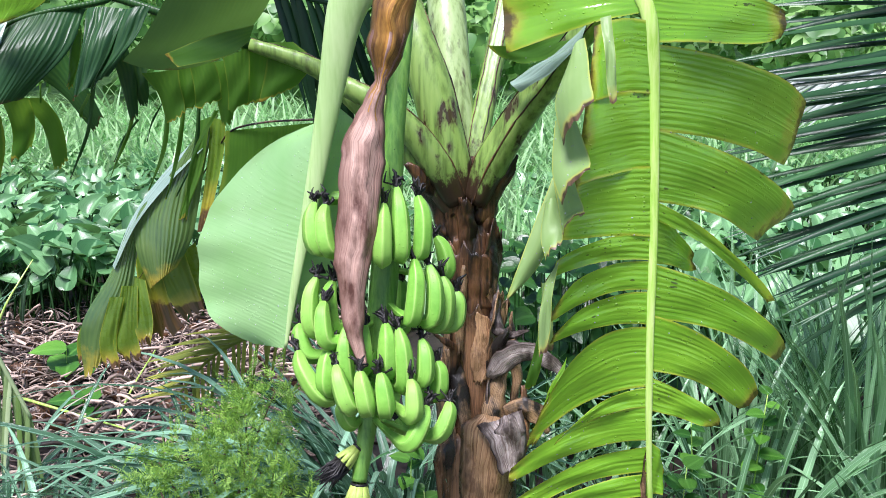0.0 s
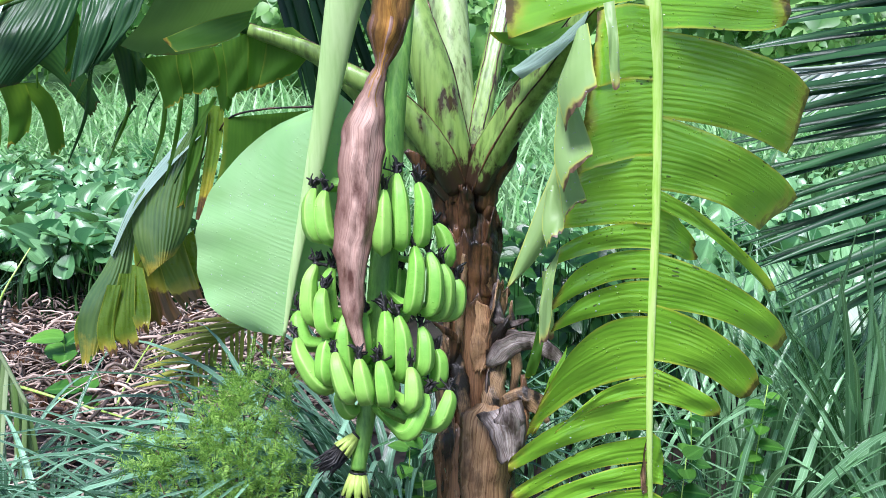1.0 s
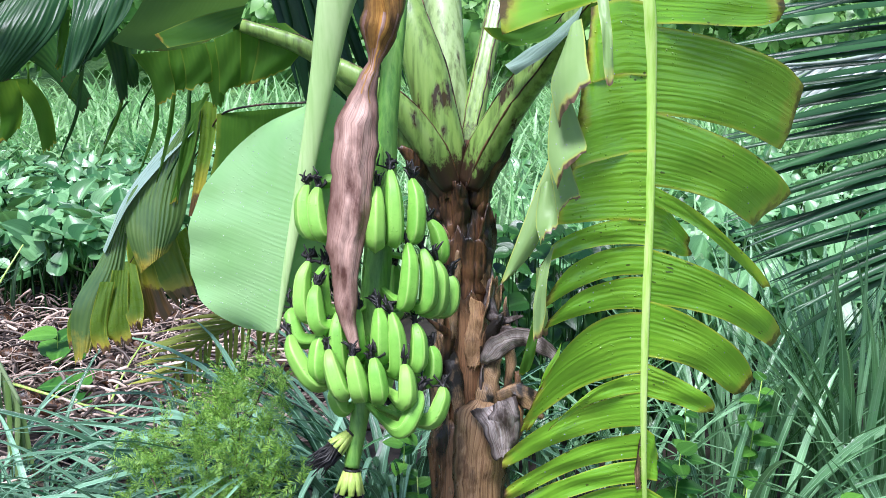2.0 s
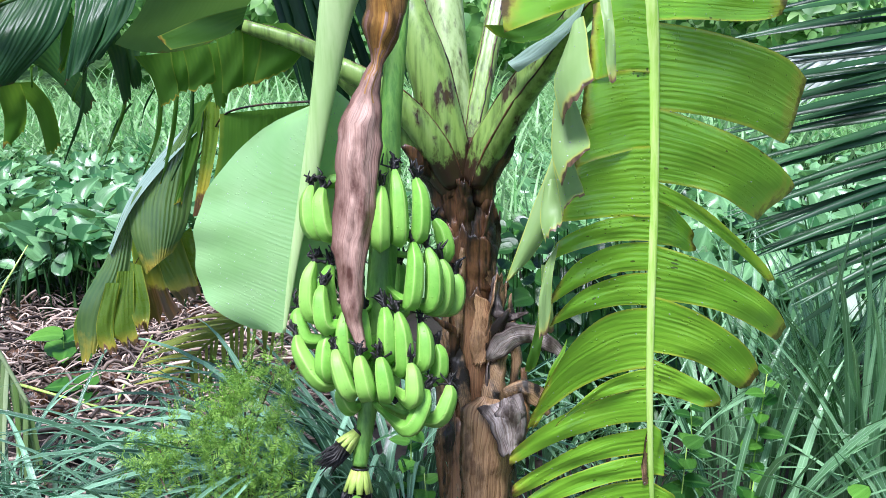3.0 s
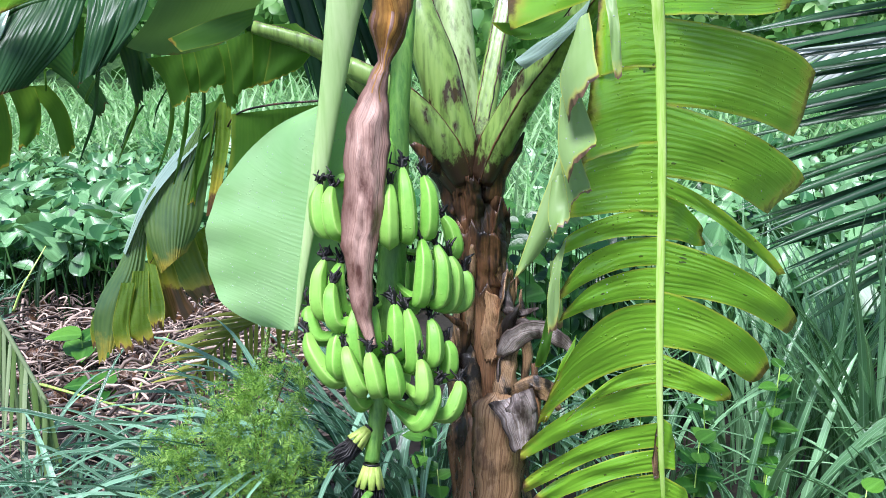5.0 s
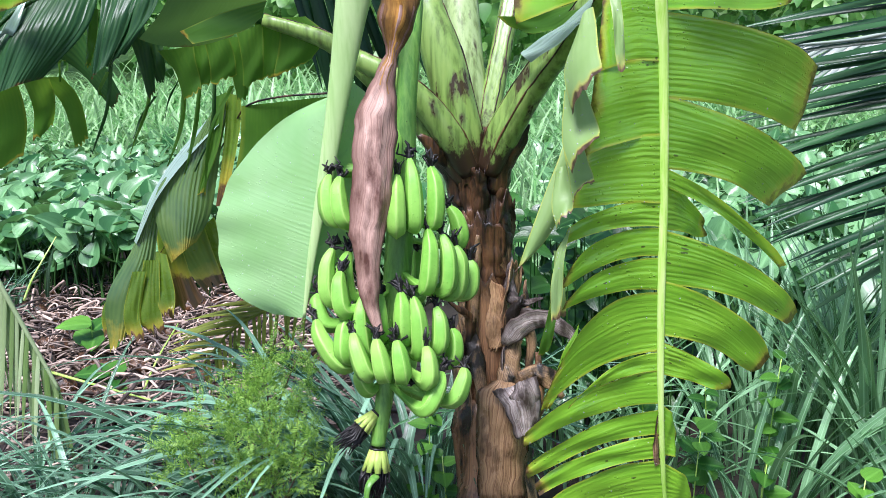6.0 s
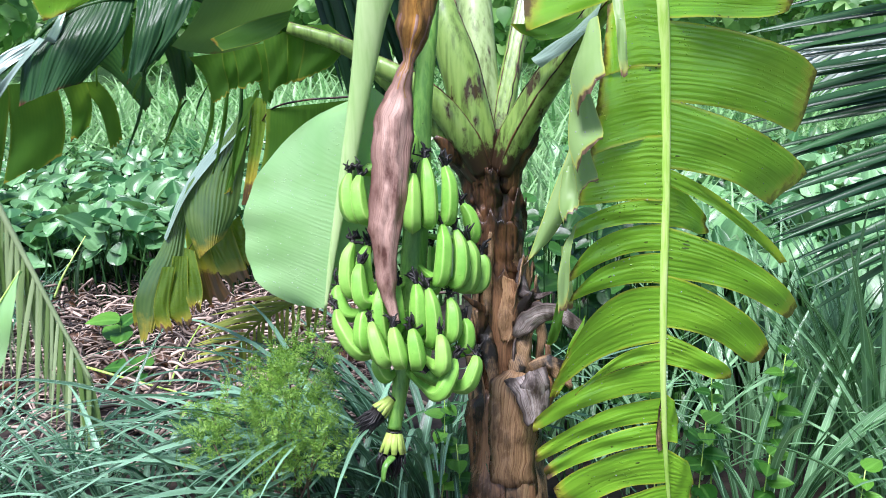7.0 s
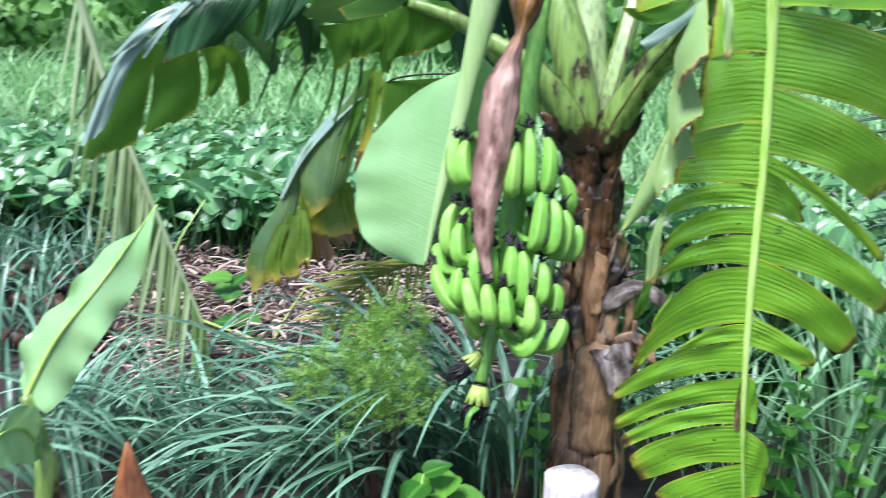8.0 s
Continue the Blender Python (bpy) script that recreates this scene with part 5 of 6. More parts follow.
panel("leaf_lobe", [(-1.007, 1.860, 1.632), (-0.991, 1.860, 1.576), (-0.969, 1.870, 1.514)], [(-0.799, 1.860, 1.627), (-0.828, 1.860, 1.572), (-0.893, 1.870, 1.540)], M_LEAF_BRIGHT, leaf_left, bulge=0.01)
# narrow shreds
for shred_no, (shred_top, shred_end, shred_half) in enumerate((
    ((-0.821, 2.080, 1.419), (-0.890, 2.080, 1.189), 0.0061),
    ((-0.833, 2.080, 1.387), (-0.847, 2.080, 1.328), 0.0054),
    ((-0.730, 2.080, 1.356), (-0.797, 2.080, 1.187), 0.0061),
    ((-0.722, 2.080, 1.325), (-0.785, 2.080, 1.224), 0.0047),
    ((-0.650, 2.080, 1.383), (-0.707, 2.080, 1.157), 0.0068),
    ((-0.648, 2.200, 1.347), (-0.707, 2.200, 1.121), 0.0072),
    ((-0.611, 2.200, 1.356), (-0.678, 2.200, 1.128), 0.0064),
    ((-0.567, 2.200, 1.345), (-0.657, 2.200, 1.066), 0.0072),
    ((-0.934, 2.080, 1.415), (-0.951, 2.080, 1.363), 0.0047),
    ((-0.659, 2.080, 1.370), (-0.705, 2.080, 1.272), 0.0027),
    ((-0.939, 2.080, 1.556), (-0.969, 2.080, 1.460), 0.0047),
)):
    half = V3((shred_half * 0.8, 0, 0))
    mid = (V3(shred_top) + V3(shred_end)) / 2 + rng.normal(0, 0.012, 3)
    panel("leaf_shred", [V3(shred_top) - half, mid - half, V3(shred_end) - half * 0.3], [V3(shred_top) + half, mid + half, V3(shred_end) + half * 0.3], M_LEAF_OLIVE if shred_no % 3 else M_LEAF_DARK, leaf_left, depth=0.004, bulge=0.003, nu=5)

leaf_wilted = tube("wilted_leaf", spline([(-0.282, 2.360, 1.321), (-0.377, 2.380, 1.316), (-0.488, 2.400, 1.309), (-0.589, 2.440, 1.285), (-0.652, 2.500, 1.220), (-0.763, 2.530, 1.055), (-0.956, 2.530, 0.769)], 40), profile([0.004, 0.003, 0.003, 0.002, 0.001], 40), M_ROT, plant, "wilted dark banana leaf with yellow and brown ends", sides=10)
panel("leaf_lobe", [(-0.608, 2.440, 1.284), (-0.617, 2.450, 1.191), (-0.644, 2.460, 1.079)], [(-0.285, 2.380, 1.314), (-0.292, 2.400, 1.219), (-0.301, 2.420, 1.076)], M_LEAF_OLIVE, leaf_wilted, pleats=11, depth=0.003)
panel("leaf_strip", [(-0.721, 2.520, 1.244), (-0.818, 2.500, 1.123), (-0.876, 2.470, 1.047), (-0.881, 2.450, 0.955), (-0.843, 2.440, 0.832)], [(-0.639, 2.500, 1.331), (-0.675, 2.480, 1.206), (-0.699, 2.470, 1.078), (-0.722, 2.460, 0.974), (-0.766, 2.450, 0.894)], M_LEAF_PLEATED, leaf_wilted, pleats=13, depth=0.0014, bulge=0.03, nv=34)
panel("leaf_strip", [(-0.796, 2.530, 1.156), (-0.900, 2.500, 1.026), (-0.968, 2.470, 0.870), (-1.053, 2.450, 0.720), (-1.052, 2.440, 0.551)], [(-0.805, 2.510, 1.084), (-0.877, 2.490, 0.972), (-0.902, 2.470, 0.834), (-0.921, 2.460, 0.744), (-0.990, 2.450, 0.609)], M_LEAF_PLEATED, leaf_wilted, pleats=8, depth=0.0014, bulge=0.02, ragged=0.03, nv=34)
panel("leaf_strip", [(-1.046, 2.500, 0.744), (-1.087, 2.500, 0.676), (-1.092, 2.500, 0.588)], [(-1.016, 2.500, 0.735), (-1.050, 2.490, 0.660), (-1.066, 2.490, 0.573)], M_LEAF_WILT, leaf_wilted, ragged=0.02)
panel("leaf_strip", [(-0.690, 2.470, 1.310), (-0.711, 2.460, 1.177), (-0.752, 2.440, 1.032)], [(-0.654, 2.470, 1.323), (-0.682, 2.460, 1.176), (-0.733, 2.440, 1.041)], M_LEAF_OLIVE, leaf_wilted, pleats=2)
panel("leaf_strip", [(-0.657, 2.480, 1.320), (-0.674, 2.480, 1.174), (-0.708, 2.470, 0.994)], [(-0.616, 2.480, 1.312), (-0.627, 2.480, 1.205), (-0.679, 2.470, 0.996)], M_LEAF_WILT, leaf_wilted, pleats=2)
# White sheen along the outer edge, laid on as a strip of pale colour.
panel("leaf_strip", [(-0.710, 2.530, 1.265), (-0.827, 2.530, 1.143), (-0.905, 2.500, 1.026), (-0.963, 2.480, 0.893)], [(-0.677, 2.460, 1.233), (-0.779, 2.440, 1.129), (-0.864, 2.430, 1.026), (-0.946, 2.450, 0.890)], M_LEAF_CURL_SHEEN, leaf_wilted, "folded margin with its sheen painted pale", pleats=5, depth=0.0014, nv=30)
for end_left, end_right, end_skin in (
    ([(-0.928, 2.450, 0.840), (-0.954, 2.430, 0.693), (-0.943, 2.420, 0.604)], [(-0.895, 2.460, 0.837), (-0.895, 2.440, 0.689), (-0.879, 2.430, 0.620)], M_LEAF_WILT),
    ([(-0.960, 2.440, 0.809), (-0.990, 2.420, 0.689), (-0.977, 2.410, 0.587)], [(-0.927, 2.440, 0.808), (-0.952, 2.420, 0.679), (-0.936, 2.410, 0.600)], M_LEAF_WILT),
    ([(-0.916, 2.470, 0.868), (-0.901, 2.450, 0.738), (-0.876, 2.430, 0.644)], [(-0.875, 2.470, 0.851), (-0.853, 2.450, 0.736), (-0.857, 2.430, 0.657)], M_LEAF_WILT),
    ([(-0.922, 2.550, 0.929), (-0.911, 2.540, 0.783), (-0.887, 2.520, 0.630)], [(-0.859, 2.550, 0.876), (-0.827, 2.540, 0.764), (-0.777, 2.520, 0.684)], M_LEAF_SCORCHED),
    ([(-0.872, 2.570, 0.872), (-0.832, 2.550, 0.788), (-0.769, 2.530, 0.695)], [(-0.783, 2.570, 0.913), (-0.751, 2.550, 0.812), (-0.718, 2.530, 0.733)], M_LEAF_SCORCHED_TIP),
    ([(-0.812, 2.580, 0.894), (-0.770, 2.570, 0.817), (-0.732, 2.550, 0.751)], [(-0.756, 2.580, 0.945), (-0.729, 2.570, 0.860), (-0.696, 2.550, 0.780)], M_LEAF_WILT),
):
    panel("leaf_strip", end_left, [V3(q) + (0.008, 0.004, 0) for q in end_right], end_skin, leaf_wilted, ragged=0.045, bulge=0.002, depth=0.004, pleats=2, nu=13)

# upper leaves of the crown
for crown_pts, ww in (
    ([(-0.101, 2.148, 1.645), (-0.188, 2.245, 1.881), (-0.410, 2.349, 2.159), (-0.789, 2.431, 2.326), (-1.220, 2.418, 2.280)], 0.26),
    ([(-0.001, 2.310, 1.689), (-0.024, 2.596, 2.100), (-0.127, 3.123, 2.705), (-0.358, 3.746, 3.282)], 0.28),
    ([(0.170, 2.305, 1.657), (0.288, 2.594, 2.078), (0.542, 2.986, 2.504), (0.957, 3.349, 2.773)], 0.24),
):
    crown_rib = spline(crown_pts, 60)
    crown_leaf = tube("crown_leaf", crown_rib, np.linspace(0.026, 0.005, 60), M_PETIOLE, plant, "large arching green banana leaf", sides=12)
    prof = [(0, 0.0), (0.2, ww * 0.6), (0.45, ww), (0.75, ww * 0.9), (1, 0.05)]
    half_blade(crown_rib, 6, 59, prof, (0.15, -0.95, -0.25), M_LEAF_OLIVE, crown_leaf, ripple=0.012)
    half_blade(crown_rib, 6, 59, prof, (0.1, 0.95, -0.25), M_LEAF_OLIVE, crown_leaf, ripple=0.012)

# ---- palm fronds ----


def frond(name, rachis, left_way, right_way, length, pairs, material, label, width=0.014, r=0.010, droop=0.15, seed=1, both=True, lean=(0.35, 0.35), loose=0.06):
    """A palm frond: a rachis with narrow folded leaflets on one or both sides."""
    g = np.random.default_rng(seed)
    root = thing(name, tuple(V3(rachis[0])), label, "palm frond", "palm fronds")
    p = spline(rachis, 60)
    tube("rachis", p, np.linspace(r, r * 0.35, 60), material, root, sides=8)
    for k in range(pairs):
        t = (k + 0.5) / pairs
        b = p[int(t * 59)]
        tang = p[min(59, int(t * 59) + 1)] - p[max(0, int(t * 59) - 1)]
        tang /= np.linalg.norm(tang)
        for way in ((left_way, right_way) if both else (left_way,)):
            d = V3(way) + tang * (lean[0] + (lean[1] - lean[0]) * t) + g.normal(0, loose, 3)
            d /= np.linalg.norm(d)
            l = length * (0.55 + 0.45 * math.sin(math.pi * min(1, 0.15 + t * 0.9))) * g.uniform(0.85, 1.1)
            w = width * g.uniform(0.8, 1.15)
            side = np.cross(d, (0, -0.6, 0.5))
            side /= np.linalg.norm(side) + 1e-9
            nrm = np.cross(side, d)
            v = []
            n = 8
            for i in range(n):
                s = i / (n - 1)
                ww = w * (0.5 + 0.5 * min(1, 6 * s)) * (1 - s ** 3) + 0.0005
                c = b + d * l * s + V3((0, 0, -1)) * droop * l * s * s
                v += [c - side * ww - nrm * ww * 0.5, c, c + side * ww - nrm * ww * 0.5]
            mesh_object("leaflet", v, grid_faces(n, 3), material, root)
    return root


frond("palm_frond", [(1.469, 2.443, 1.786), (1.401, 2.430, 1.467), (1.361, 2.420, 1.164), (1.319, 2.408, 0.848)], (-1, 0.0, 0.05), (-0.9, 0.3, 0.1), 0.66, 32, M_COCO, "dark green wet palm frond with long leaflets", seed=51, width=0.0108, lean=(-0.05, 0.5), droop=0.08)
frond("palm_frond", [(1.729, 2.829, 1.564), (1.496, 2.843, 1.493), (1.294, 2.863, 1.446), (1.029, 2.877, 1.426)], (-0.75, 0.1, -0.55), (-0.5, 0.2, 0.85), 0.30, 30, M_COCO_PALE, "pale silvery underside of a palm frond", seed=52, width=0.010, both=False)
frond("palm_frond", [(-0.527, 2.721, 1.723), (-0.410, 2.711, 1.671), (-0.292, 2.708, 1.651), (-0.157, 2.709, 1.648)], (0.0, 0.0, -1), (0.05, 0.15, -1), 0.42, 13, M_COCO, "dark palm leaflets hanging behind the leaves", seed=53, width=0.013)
frond("palm_frond", [(-1.732, 2.600, 1.545), (-1.654, 2.600, 1.274), (-1.565, 2.600, 1.031), (-1.435, 2.600, 0.704), (-1.298, 2.600, 0.380)], (-0.16, -0.10, -1), (0.0, 0.10, -1), 0.50, 40, M_COCO_MID, "drooping pale green palm frond beside the mulch", seed=54, width=0.0075, loose=0.06, r=0.016, lean=(0.0, 0.15))
frond("palm_frond", [(-0.484, 2.618, 0.691), (-0.631, 2.703, 0.615), (-0.778, 2.785, 0.516), (-0.915, 2.855, 0.364)], (-0.9, 0.1, 0.1), (0.1, 0.3, -0.8), 0.28, 18, M_COCO_YELLOW, "small yellow-green palm frond near the mulch", seed=55, width=0.007)

# ---- lemongrass clumps ----


def lemongrass(base, count, length, spread, seed, bias=(0, 0), width=0.0095, droop=(0.8, 2.4), material=None, start=(0.05, 0.45)):
    g = np.random.default_rng(seed)
    root = thing("lemongrass", base, "clump of tall green wet grass blades" if material else "clump of long arching blue-green wet grass blades", "grass", "grass clumps")
    for _ in range(count):
        a, r = g.uniform(0, 6.28), spread * math.sqrt(g.uniform())
        x, y = base[0] + r * math.cos(a), base[1] + r * math.sin(a)
        d = (math.cos(a) + g.normal(0, 0.5) + bias[0], math.sin(a) + g.normal(0, 0.5) + bias[1])
        v, f, uv = blade_data((x, y, 0), d, length * g.uniform(0.65, 1.15), width * g.uniform(0.5, 1.2), g.uniform(*droop), n=12, start=g.uniform(*start), fold=0.5, twist=g.normal(0, 0.25))
        mesh_object("grass_blade", v, f, material or M_GRASS, root, uvs=uv)
    return root


lemongrass((-0.28, 2.38, 0), 66, 1.08, 0.16, 61, bias=(-1.3, -0.2), droop=(1.5, 2.7), width=0.0145)
lemongrass((-0.45, 2.15, 0), 40, 0.98, 0.14, 68, bias=(-1.2, -0.4), droop=(1.4, 2.5), width=0.0155)
lemongrass((-0.10, 2.55, 0), 70, 0.95, 0.18, 63, bias=(-0.2, -0.4), droop=(0.9, 2.2), width=0.0115)
lemongrass((-1.05, 2.05, 0), 42, 0.72, 0.18, 62, bias=(-0.7, -0.1), droop=(1.3, 2.4), width=0.0105)
lemongrass((-0.72, 2.15, 0), 44, 0.78, 0.16, 74, bias=(-0.8, -0.3), droop=(1.3, 2.6), width=0.0115)
lemongrass((-1.30, 1.75, 0), 36, 0.62, 0.18, 69, bias=(-0.2, -0.2), droop=(1.2, 2.6), width=0.0105)
lemongrass((-1.38, 2.45, 0), 54, 0.66, 0.24, 75, bias=(-0.2, -0.2), droop=(1.2, 2.6), width=0.0105)
lemongrass((-0.78, 2.50, 0), 40, 0.62, 0.2, 73, bias=(-0.7, -0.2), droop=(1.2, 2.4))
lemongrass((-1.75, 2.20, 0), 64, 0.66, 0.28, 64, droop=(1.0, 2.4))
lemongrass((1.40, 2.55, 0), 190, 0.98, 0.26, 65, bias=(0.1, -0.2), droop=(0.15, 1.1), width=0.0125, material=M_GRASS_GREEN, start=(0.0, 0.25))
lemongrass((1.05, 2.75, 0), 70, 0.9, 0.2, 66, bias=(0.3, -0.2), droop=(0.3, 1.3), width=0.013, material=M_GRASS_GREEN, start=(0.0, 0.3))
lemongrass((0.86, 2.20, 0), 26, 0.8, 0.1, 70, bias=(0.7, -0.1), droop=(0.7, 1.6), width=0.013, material=M_GRASS_GREEN)
lemongrass((1.28, 2.10, 0), 34, 0.85, 0.14, 71, bias=(-0.3, -0.1), droop=(0.6, 1.8), width=0.014, material=M_GRASS_GREEN)
lemongrass((0.34, 2.75, 0), 50, 0.8, 0.18, 72, bias=(0.0, -0.2), material=M_GRASS_GREEN)
lemongrass((0.62, 2.65, 0), 44, 0.8, 0.2, 67, material=M_GRASS_GREEN)

# ---- feathery shrub, weeds, sucker, stump ----


def feathery_shrub(base, tops, seed):
    g = np.random.default_rng(seed)
    root = thing("feathery_shrub", base, "small shrub with feathery yellow-green foliage among grass", "shrub")
    for top in tops:
        tp = V3(top)
        path = spline([base, (V3(base) + tp) / 2 + g.normal(0, 0.03, 3), tp], 10)
        tube("twig", path, np.linspace(0.006, 0.002, 10), M_TWIG, root, sides=6)
        heap = Heap()
        for _ in range(44):
            s = tp + g.normal(0, 1, 3) * (0.030, 0.03, 0.032)
            d = g.normal(0, 1, 3) + (0, -0.2, 0.6)
            d /= np.linalg.norm(d)
            l = g.uniform(0.04, 0.08)
            flat = np.cross(d, g.normal(0, 1, 3))
            flat /= np.linalg.norm(flat)
            edge = np.cross(d, flat)
            for k in range(15):
                q = s + d * l * k / 14
                for way in (-1, 1):
                    e = d * 0.75 + flat * way + g.normal(0, 0.15, 3)
                    e /= np.linalg.norm(e)
                    sd = np.cross(e, edge) + g.normal(0, 0.2, 3)
                    sd /= np.linalg.norm(sd)
                    ln = 0.019 * (1.05 - k / 15) * g.uniform(0.7, 1.2)
                    heap.add([q, q + e * ln * 0.5 + sd * 0.0015, q + e * ln, q + e * ln * 0.5 - sd * 0.0015], [(0, 1, 2, 3)])
        heap.make("foliage", M_FERNY, root)
    return root


feathery_shrub((-0.50, 2.05, 0.0), [(-0.677, 1.950, 0.519), (-0.670, 1.920, 0.464), (-0.551, 1.920, 0.566), (-0.497, 2.060, 0.631), (-0.427, 2.120, 0.641), (-0.494, 1.860, 0.514), (-0.421, 1.830, 0.534), (-0.392, 1.950, 0.570), (-0.485, 1.960, 0.583), (-0.514, 1.800, 0.469), (-0.402, 1.780, 0.473), (-0.360, 1.850, 0.509), (-0.544, 2.040, 0.603)], 71)


def weed(base, height, leaves, size, seed, label="low broad-leaved green weed in the grass"):
    g = np.random.default_rng(seed)
    root = thing("weed", base, label, "weed", "weeds")
    top = V3(base) + (g.normal(0, 0.02), g.normal(0, 0.02), height)
    tube("stem", spline([base, (V3(base) + top) / 2 + g.normal(0, 0.01, 3), top], 8), np.linspace(0.003, 0.0015, 8), M_RIB_GREEN, root, sides=6)
    for k in range(leaves):
        t = 0.4 + 0.6 * k / max(1, leaves - 1)
        p = V3(base) + (top - V3(base)) * t
        a = 2.4 * k + g.uniform(0, 0.6)
        v, f, uv = heart_leaf(p, (-0.2 * math.cos(a), -0.2 * math.sin(a) - 0.3, 1), (math.cos(a), math.sin(a), 0.25), size * g.uniform(0.7, 1.2), cup=0.2)
        mesh_object("leaf", v, f, M_WEED, root, uvs=uv)
    return root


for k, (b, h, n, s) in enumerate((((0.62, 2.15, 0), 0.42, 9, 0.07), ((0.78, 2.05, 0), 0.36, 9, 0.06), ((-0.12, 2.2, 0), 0.46, 12, 0.05), ((-0.02, 2.1, 0), 0.38, 10, 0.05),
                                  ((-1.72, 3.9, 0), 0.22, 5, 0.14), ((-0.33, 1.7, 0), 0.36, 9, 0.08), ((-0.22, 1.75, 0), 0.33, 8, 0.08), ((0.5, 2.0, 0), 0.3, 8, 0.06), ((-1.5, 3.5, 0), 0.12, 5, 0.12), ((0.70, 2.3, 0), 0.5, 12, 0.055), ((0.88, 2.35, 0), 0.55, 12, 0.06), ((1.02, 2.0, 0), 0.34, 9, 0.05), ((0.56, 2.3, 0), 0.5, 12, 0.05), ((0.05, 2.35, 0), 0.5, 12, 0.05))):
    weed(b, h, n, s, 80 + k)


def bare_stem(points, r, label="long bare green stem lying over the mulch"):
    root = thing("trailing_plant", tuple(V3(points[0])), label, "trailing plant", "trailing plants")
    tube("stem", spline(points, 14), np.linspace(r, r * 0.5, 14), M_RIB_GREEN, root, sides=6)
    return root


bare_stem([(-2.350, 4.442, 0.194), (-2.293, 4.468, 0.325), (-2.216, 4.607, 0.509)], 0.008)
bare_stem([(-1.781, 3.513, 0.117), (-1.480, 3.313, 0.125), (-1.125, 3.018, 0.167)], 0.007)
bare_stem([(-1.348, 3.402, 0.055), (-1.345, 3.624, 0.144), (-1.321, 3.845, 0.230)], 0.006)


def banana_sucker():
    root = thing("banana_sucker", (-1.06, 1.25, 0.0), "young banana sucker with one upright green leaf", "banana plant")
    tube("stem", spline([(-1.06, 1.25, 0), (-0.986, 1.201, 0.462), (-1.010, 1.221, 0.573), (-1.044, 1.234, 0.661)], 20), np.linspace(0.03, 0.012, 20), M_PETIOLE, root, sides=12)
    rib = spline([(-1.044, 1.233, 0.655), (-0.990, 1.267, 0.774), (-0.913, 1.314, 0.886), (-0.822, 1.383, 1.041)], 60)
    leaf = tube("leaf", rib, np.linspace(0.006, 0.0015, 60), M_RIB_GREEN, root, sides=8)
    half_blade(rib, 0, 59, [(0, 0.05), (0.15, 0.075), (0.4, 0.07), (0.75, 0.06), (1, 0.0)], (0.7, 0.3, -0.55), M_LEAF_FLAG, leaf, sag=0.01, ripple=0.012)
    half_blade(rib, 0, 59, [(0, 0.05), (0.15, 0.07), (0.45, 0.06), (0.75, 0.045), (1, 0.0)], (-0.7, 0.3, 0.55), M_LEAF_FLAG, leaf, sag=0.01, ripple=0.012)
    rib2 = spline([(-1.009, 1.219, 0.561), (-1.002, 1.161, 0.623), (-0.992, 1.084, 0.646), (-1.015, 1.020, 0.606)], 40)
    leaf2 = tube("leaf", rib2, np.linspace(0.006, 0.0015, 40), M_RIB_GREEN, root, sides=8)
    half_blade(rib2, 0, 39, [(0, 0.02), (0.3, 0.07), (0.7, 0.06), (1, 0.0)], (0.2, -0.2, -0.9), M_LEAF_FLAG, leaf2)
    half_blade(rib2, 0, 39, [(0, 0.02), (0.3, 0.05), (0.7, 0.05), (1, 0.0)], (0.1, 0.6, 0.6), M_LEAF_FLAG, leaf2)


banana_sucker()


def cut_stump():
    root = thing("cut_stump", (0.12, 1.55, 0.0), "pale cut banana stump beside the stem", "stump")
    top = V3((0.053, 1.577, 0.446))
    path = spline([(top[0], top[1], 0), (top[0], top[1], top[2] * 0.6), tuple(top)], 16)
    tube("stump_body", path, profile([0.075, 0.066, 0.06, 0.058], 16), M_STUMP, root, sides=18, section=lambda a: 1 + 0.05 * math.sin(4 * a))
    root.location = (top[0], top[1], 0)
    root.children[0].matrix_parent_inverse = Matrix.Translation((-top[0], -top[1], 0))


cut_stump()


def dry_sheath_piece():
    tip = V3((-0.861, 1.293, 0.554))
    p = spline([(tip[0] - 0.02, tip[1] + 0.05, 0), tip * 0.5 + V3((tip[0] * 0.5, tip[1] * 0.5 + 0.02, 0.02)), tip], 14)
    v, f, uv = tube_data(p, profile([0.11, 0.09, 0.06, 0.004], 14), sides=14, up=(0, -1, 0), flat=0.4)
    return tagged(mesh_object("dry_leaf_sheath", v, f, M_SHEATH_ORANGE, uvs=uv), "orange-brown dry pointed sheath standing in the grass", "dry sheath")


dry_sheath_piece()

# ---- water beads on leaves and fruit ----


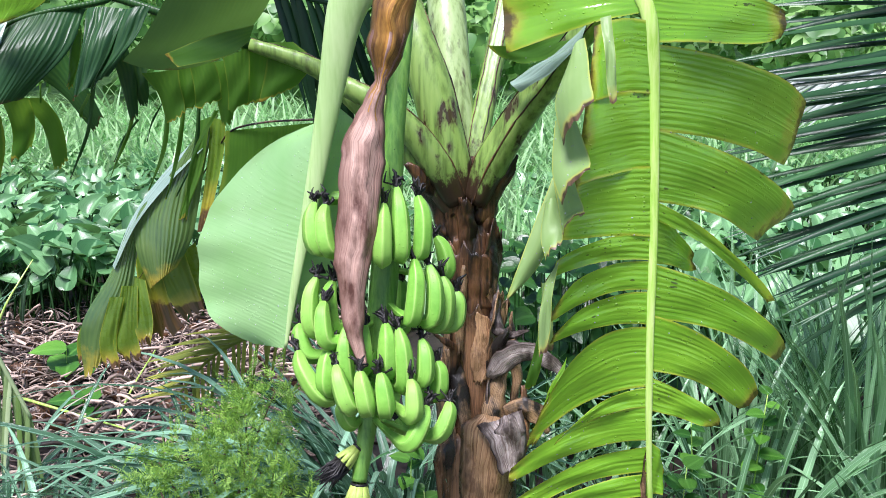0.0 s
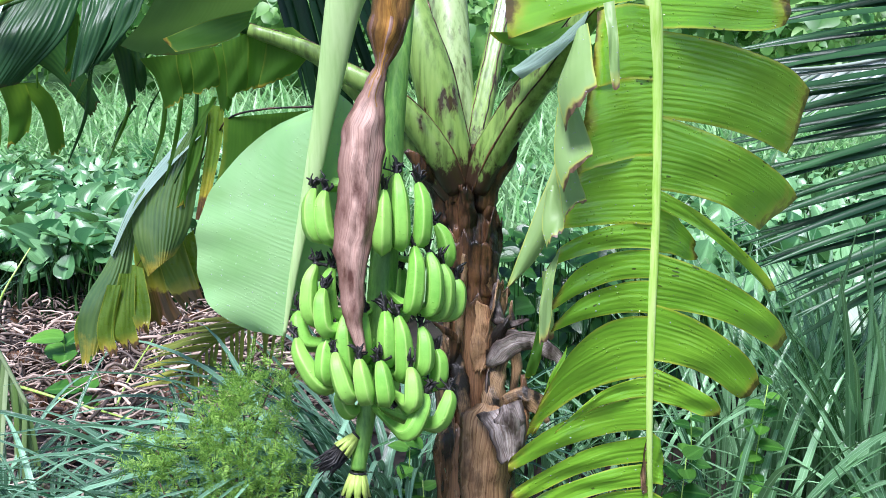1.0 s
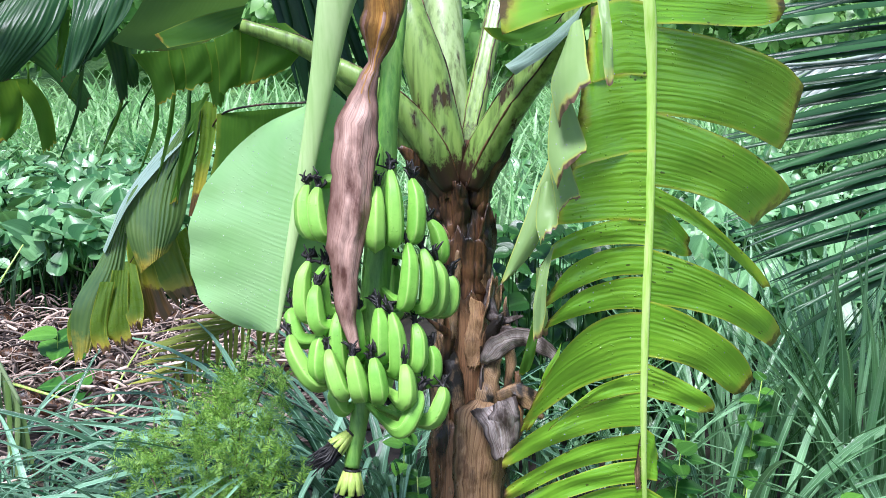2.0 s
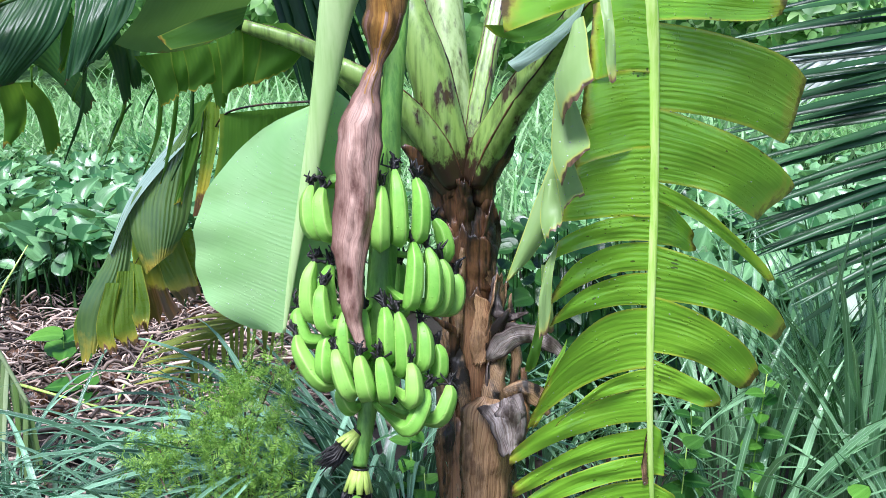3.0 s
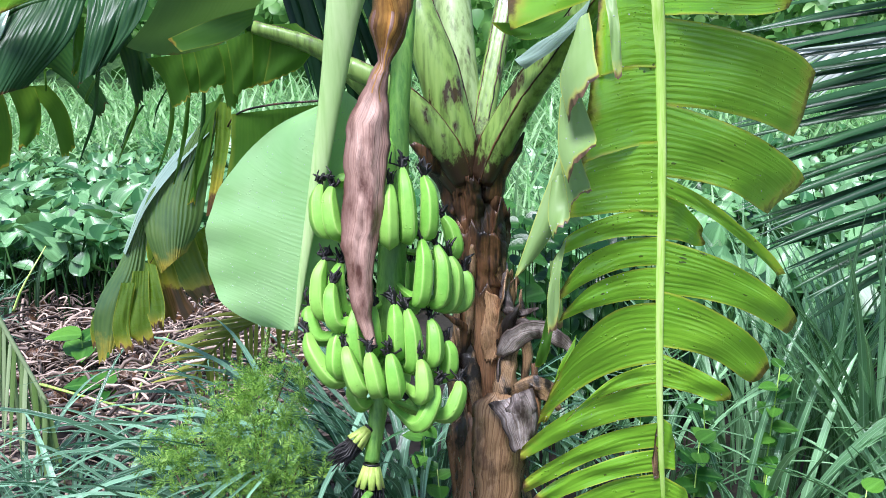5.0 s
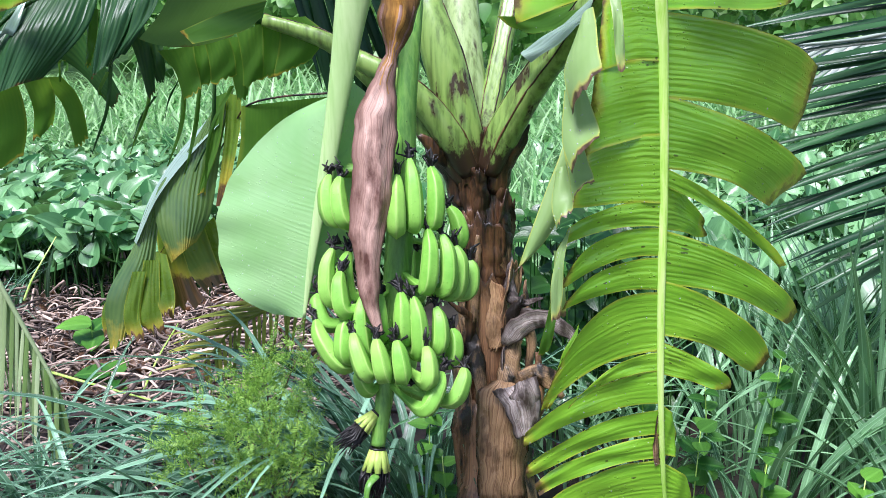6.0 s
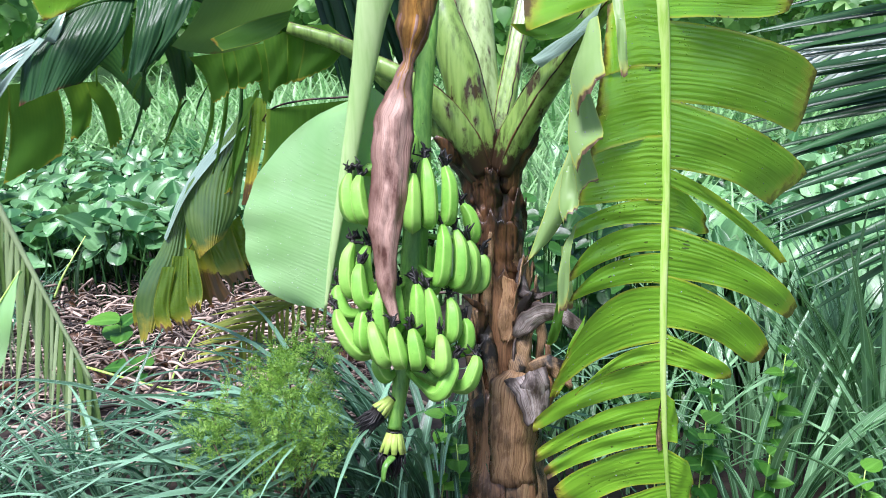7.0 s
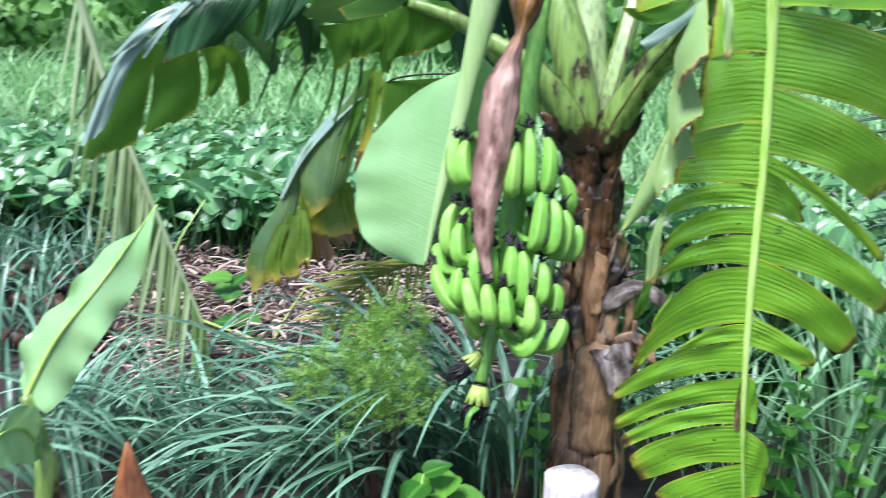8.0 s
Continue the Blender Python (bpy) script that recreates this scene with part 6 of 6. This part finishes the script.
def water_material():
    m, nt, bsdf, out = nodes_of("water_bead")
    bsdf.inputs["Base Color"].default_value = (0.9, 0.95, 0.92, 1)
    bsdf.inputs["Roughness"].default_value = 0.05
    bsdf.inputs["Specular IOR Level"].default_value = 1.0
    clear = nt.nodes.new("ShaderNodeBsdfTransparent")
    film = nt.nodes.new("ShaderNodeMixShader")
    film.inputs[0].default_value = 0.35
    nt.links.new(clear.outputs[0], film.inputs[1])
    nt.links.new(bsdf.outputs[0], film.inputs[2])
    nt.links.new(film.outputs[0], out.inputs[0])
    return m


def bead_data(p, n, r):
    n = V3(n)
    s = np.cross(n, (0.3, 0.2, 0.9))
    s /= np.linalg.norm(s) + 1e-9
    t = np.cross(n, s)
    v = [V3(p) + n * r * 0.75]
    for ring, h in ((0.65, 0.55), (1.0, 0.0)):
        for k in range(6):
            a = 1.0472 * k
            v.append(V3(p) + (math.cos(a) * s + math.sin(a) * t) * r * ring + n * r * h)
    f = [(0, 1 + k, 1 + (k + 1) % 6) for k in range(6)]
    f += [(1 + k, 7 + k, 7 + (k + 1) % 6, 1 + (k + 1) % 6) for k in range(6)]
    return v, f


def water_beads():
    g = np.random.default_rng(91)
    heap = Heap()
    for owner, count, size in ((bunch, 420, 0.0011), (flag_leaf, 260, 0.0010), (leaf_right, 260, 0.0012)):
        meshes = [o.data for o in owner.children if o.name.startswith(("banana", "blade", "leaf_lobe"))]
        areas = np.array([len(m.polygons) for m in meshes], float)
        for _ in range(count):
            me = meshes[g.choice(len(meshes), p=areas / areas.sum())]
            poly = me.polygons[int(g.integers(len(me.polygons)))]
            n = V3(poly.normal)
            if n[1] > 0:
                if owner is bunch:
                    continue
                n = -n
            k = [V3(me.vertices[i].co) for i in poly.vertices]
            w = g.dirichlet(np.ones(len(k)))
            p = sum(a * b for a, b in zip(k, w))
            heap.add(*bead_data(p, n, size * g.uniform(0.5, 1.5)))
    blades = [o.data for o in scene.objects if o.name.startswith("grass_blade")]
    for me in blades:
        for _ in range(2):
            poly = me.polygons[int(g.integers(len(me.polygons)))]
            n = V3(poly.normal)
            n = n if n[2] > 0 else -n
            heap.add(*bead_data(V3(poly.center), n, 0.0019 * g.uniform(0.5, 1.4)))
    return tagged(heap.make("water_beads", water_material()), "clear rain beads on wet leaves and fruit", "water drops", kind="stuff")


water_beads()
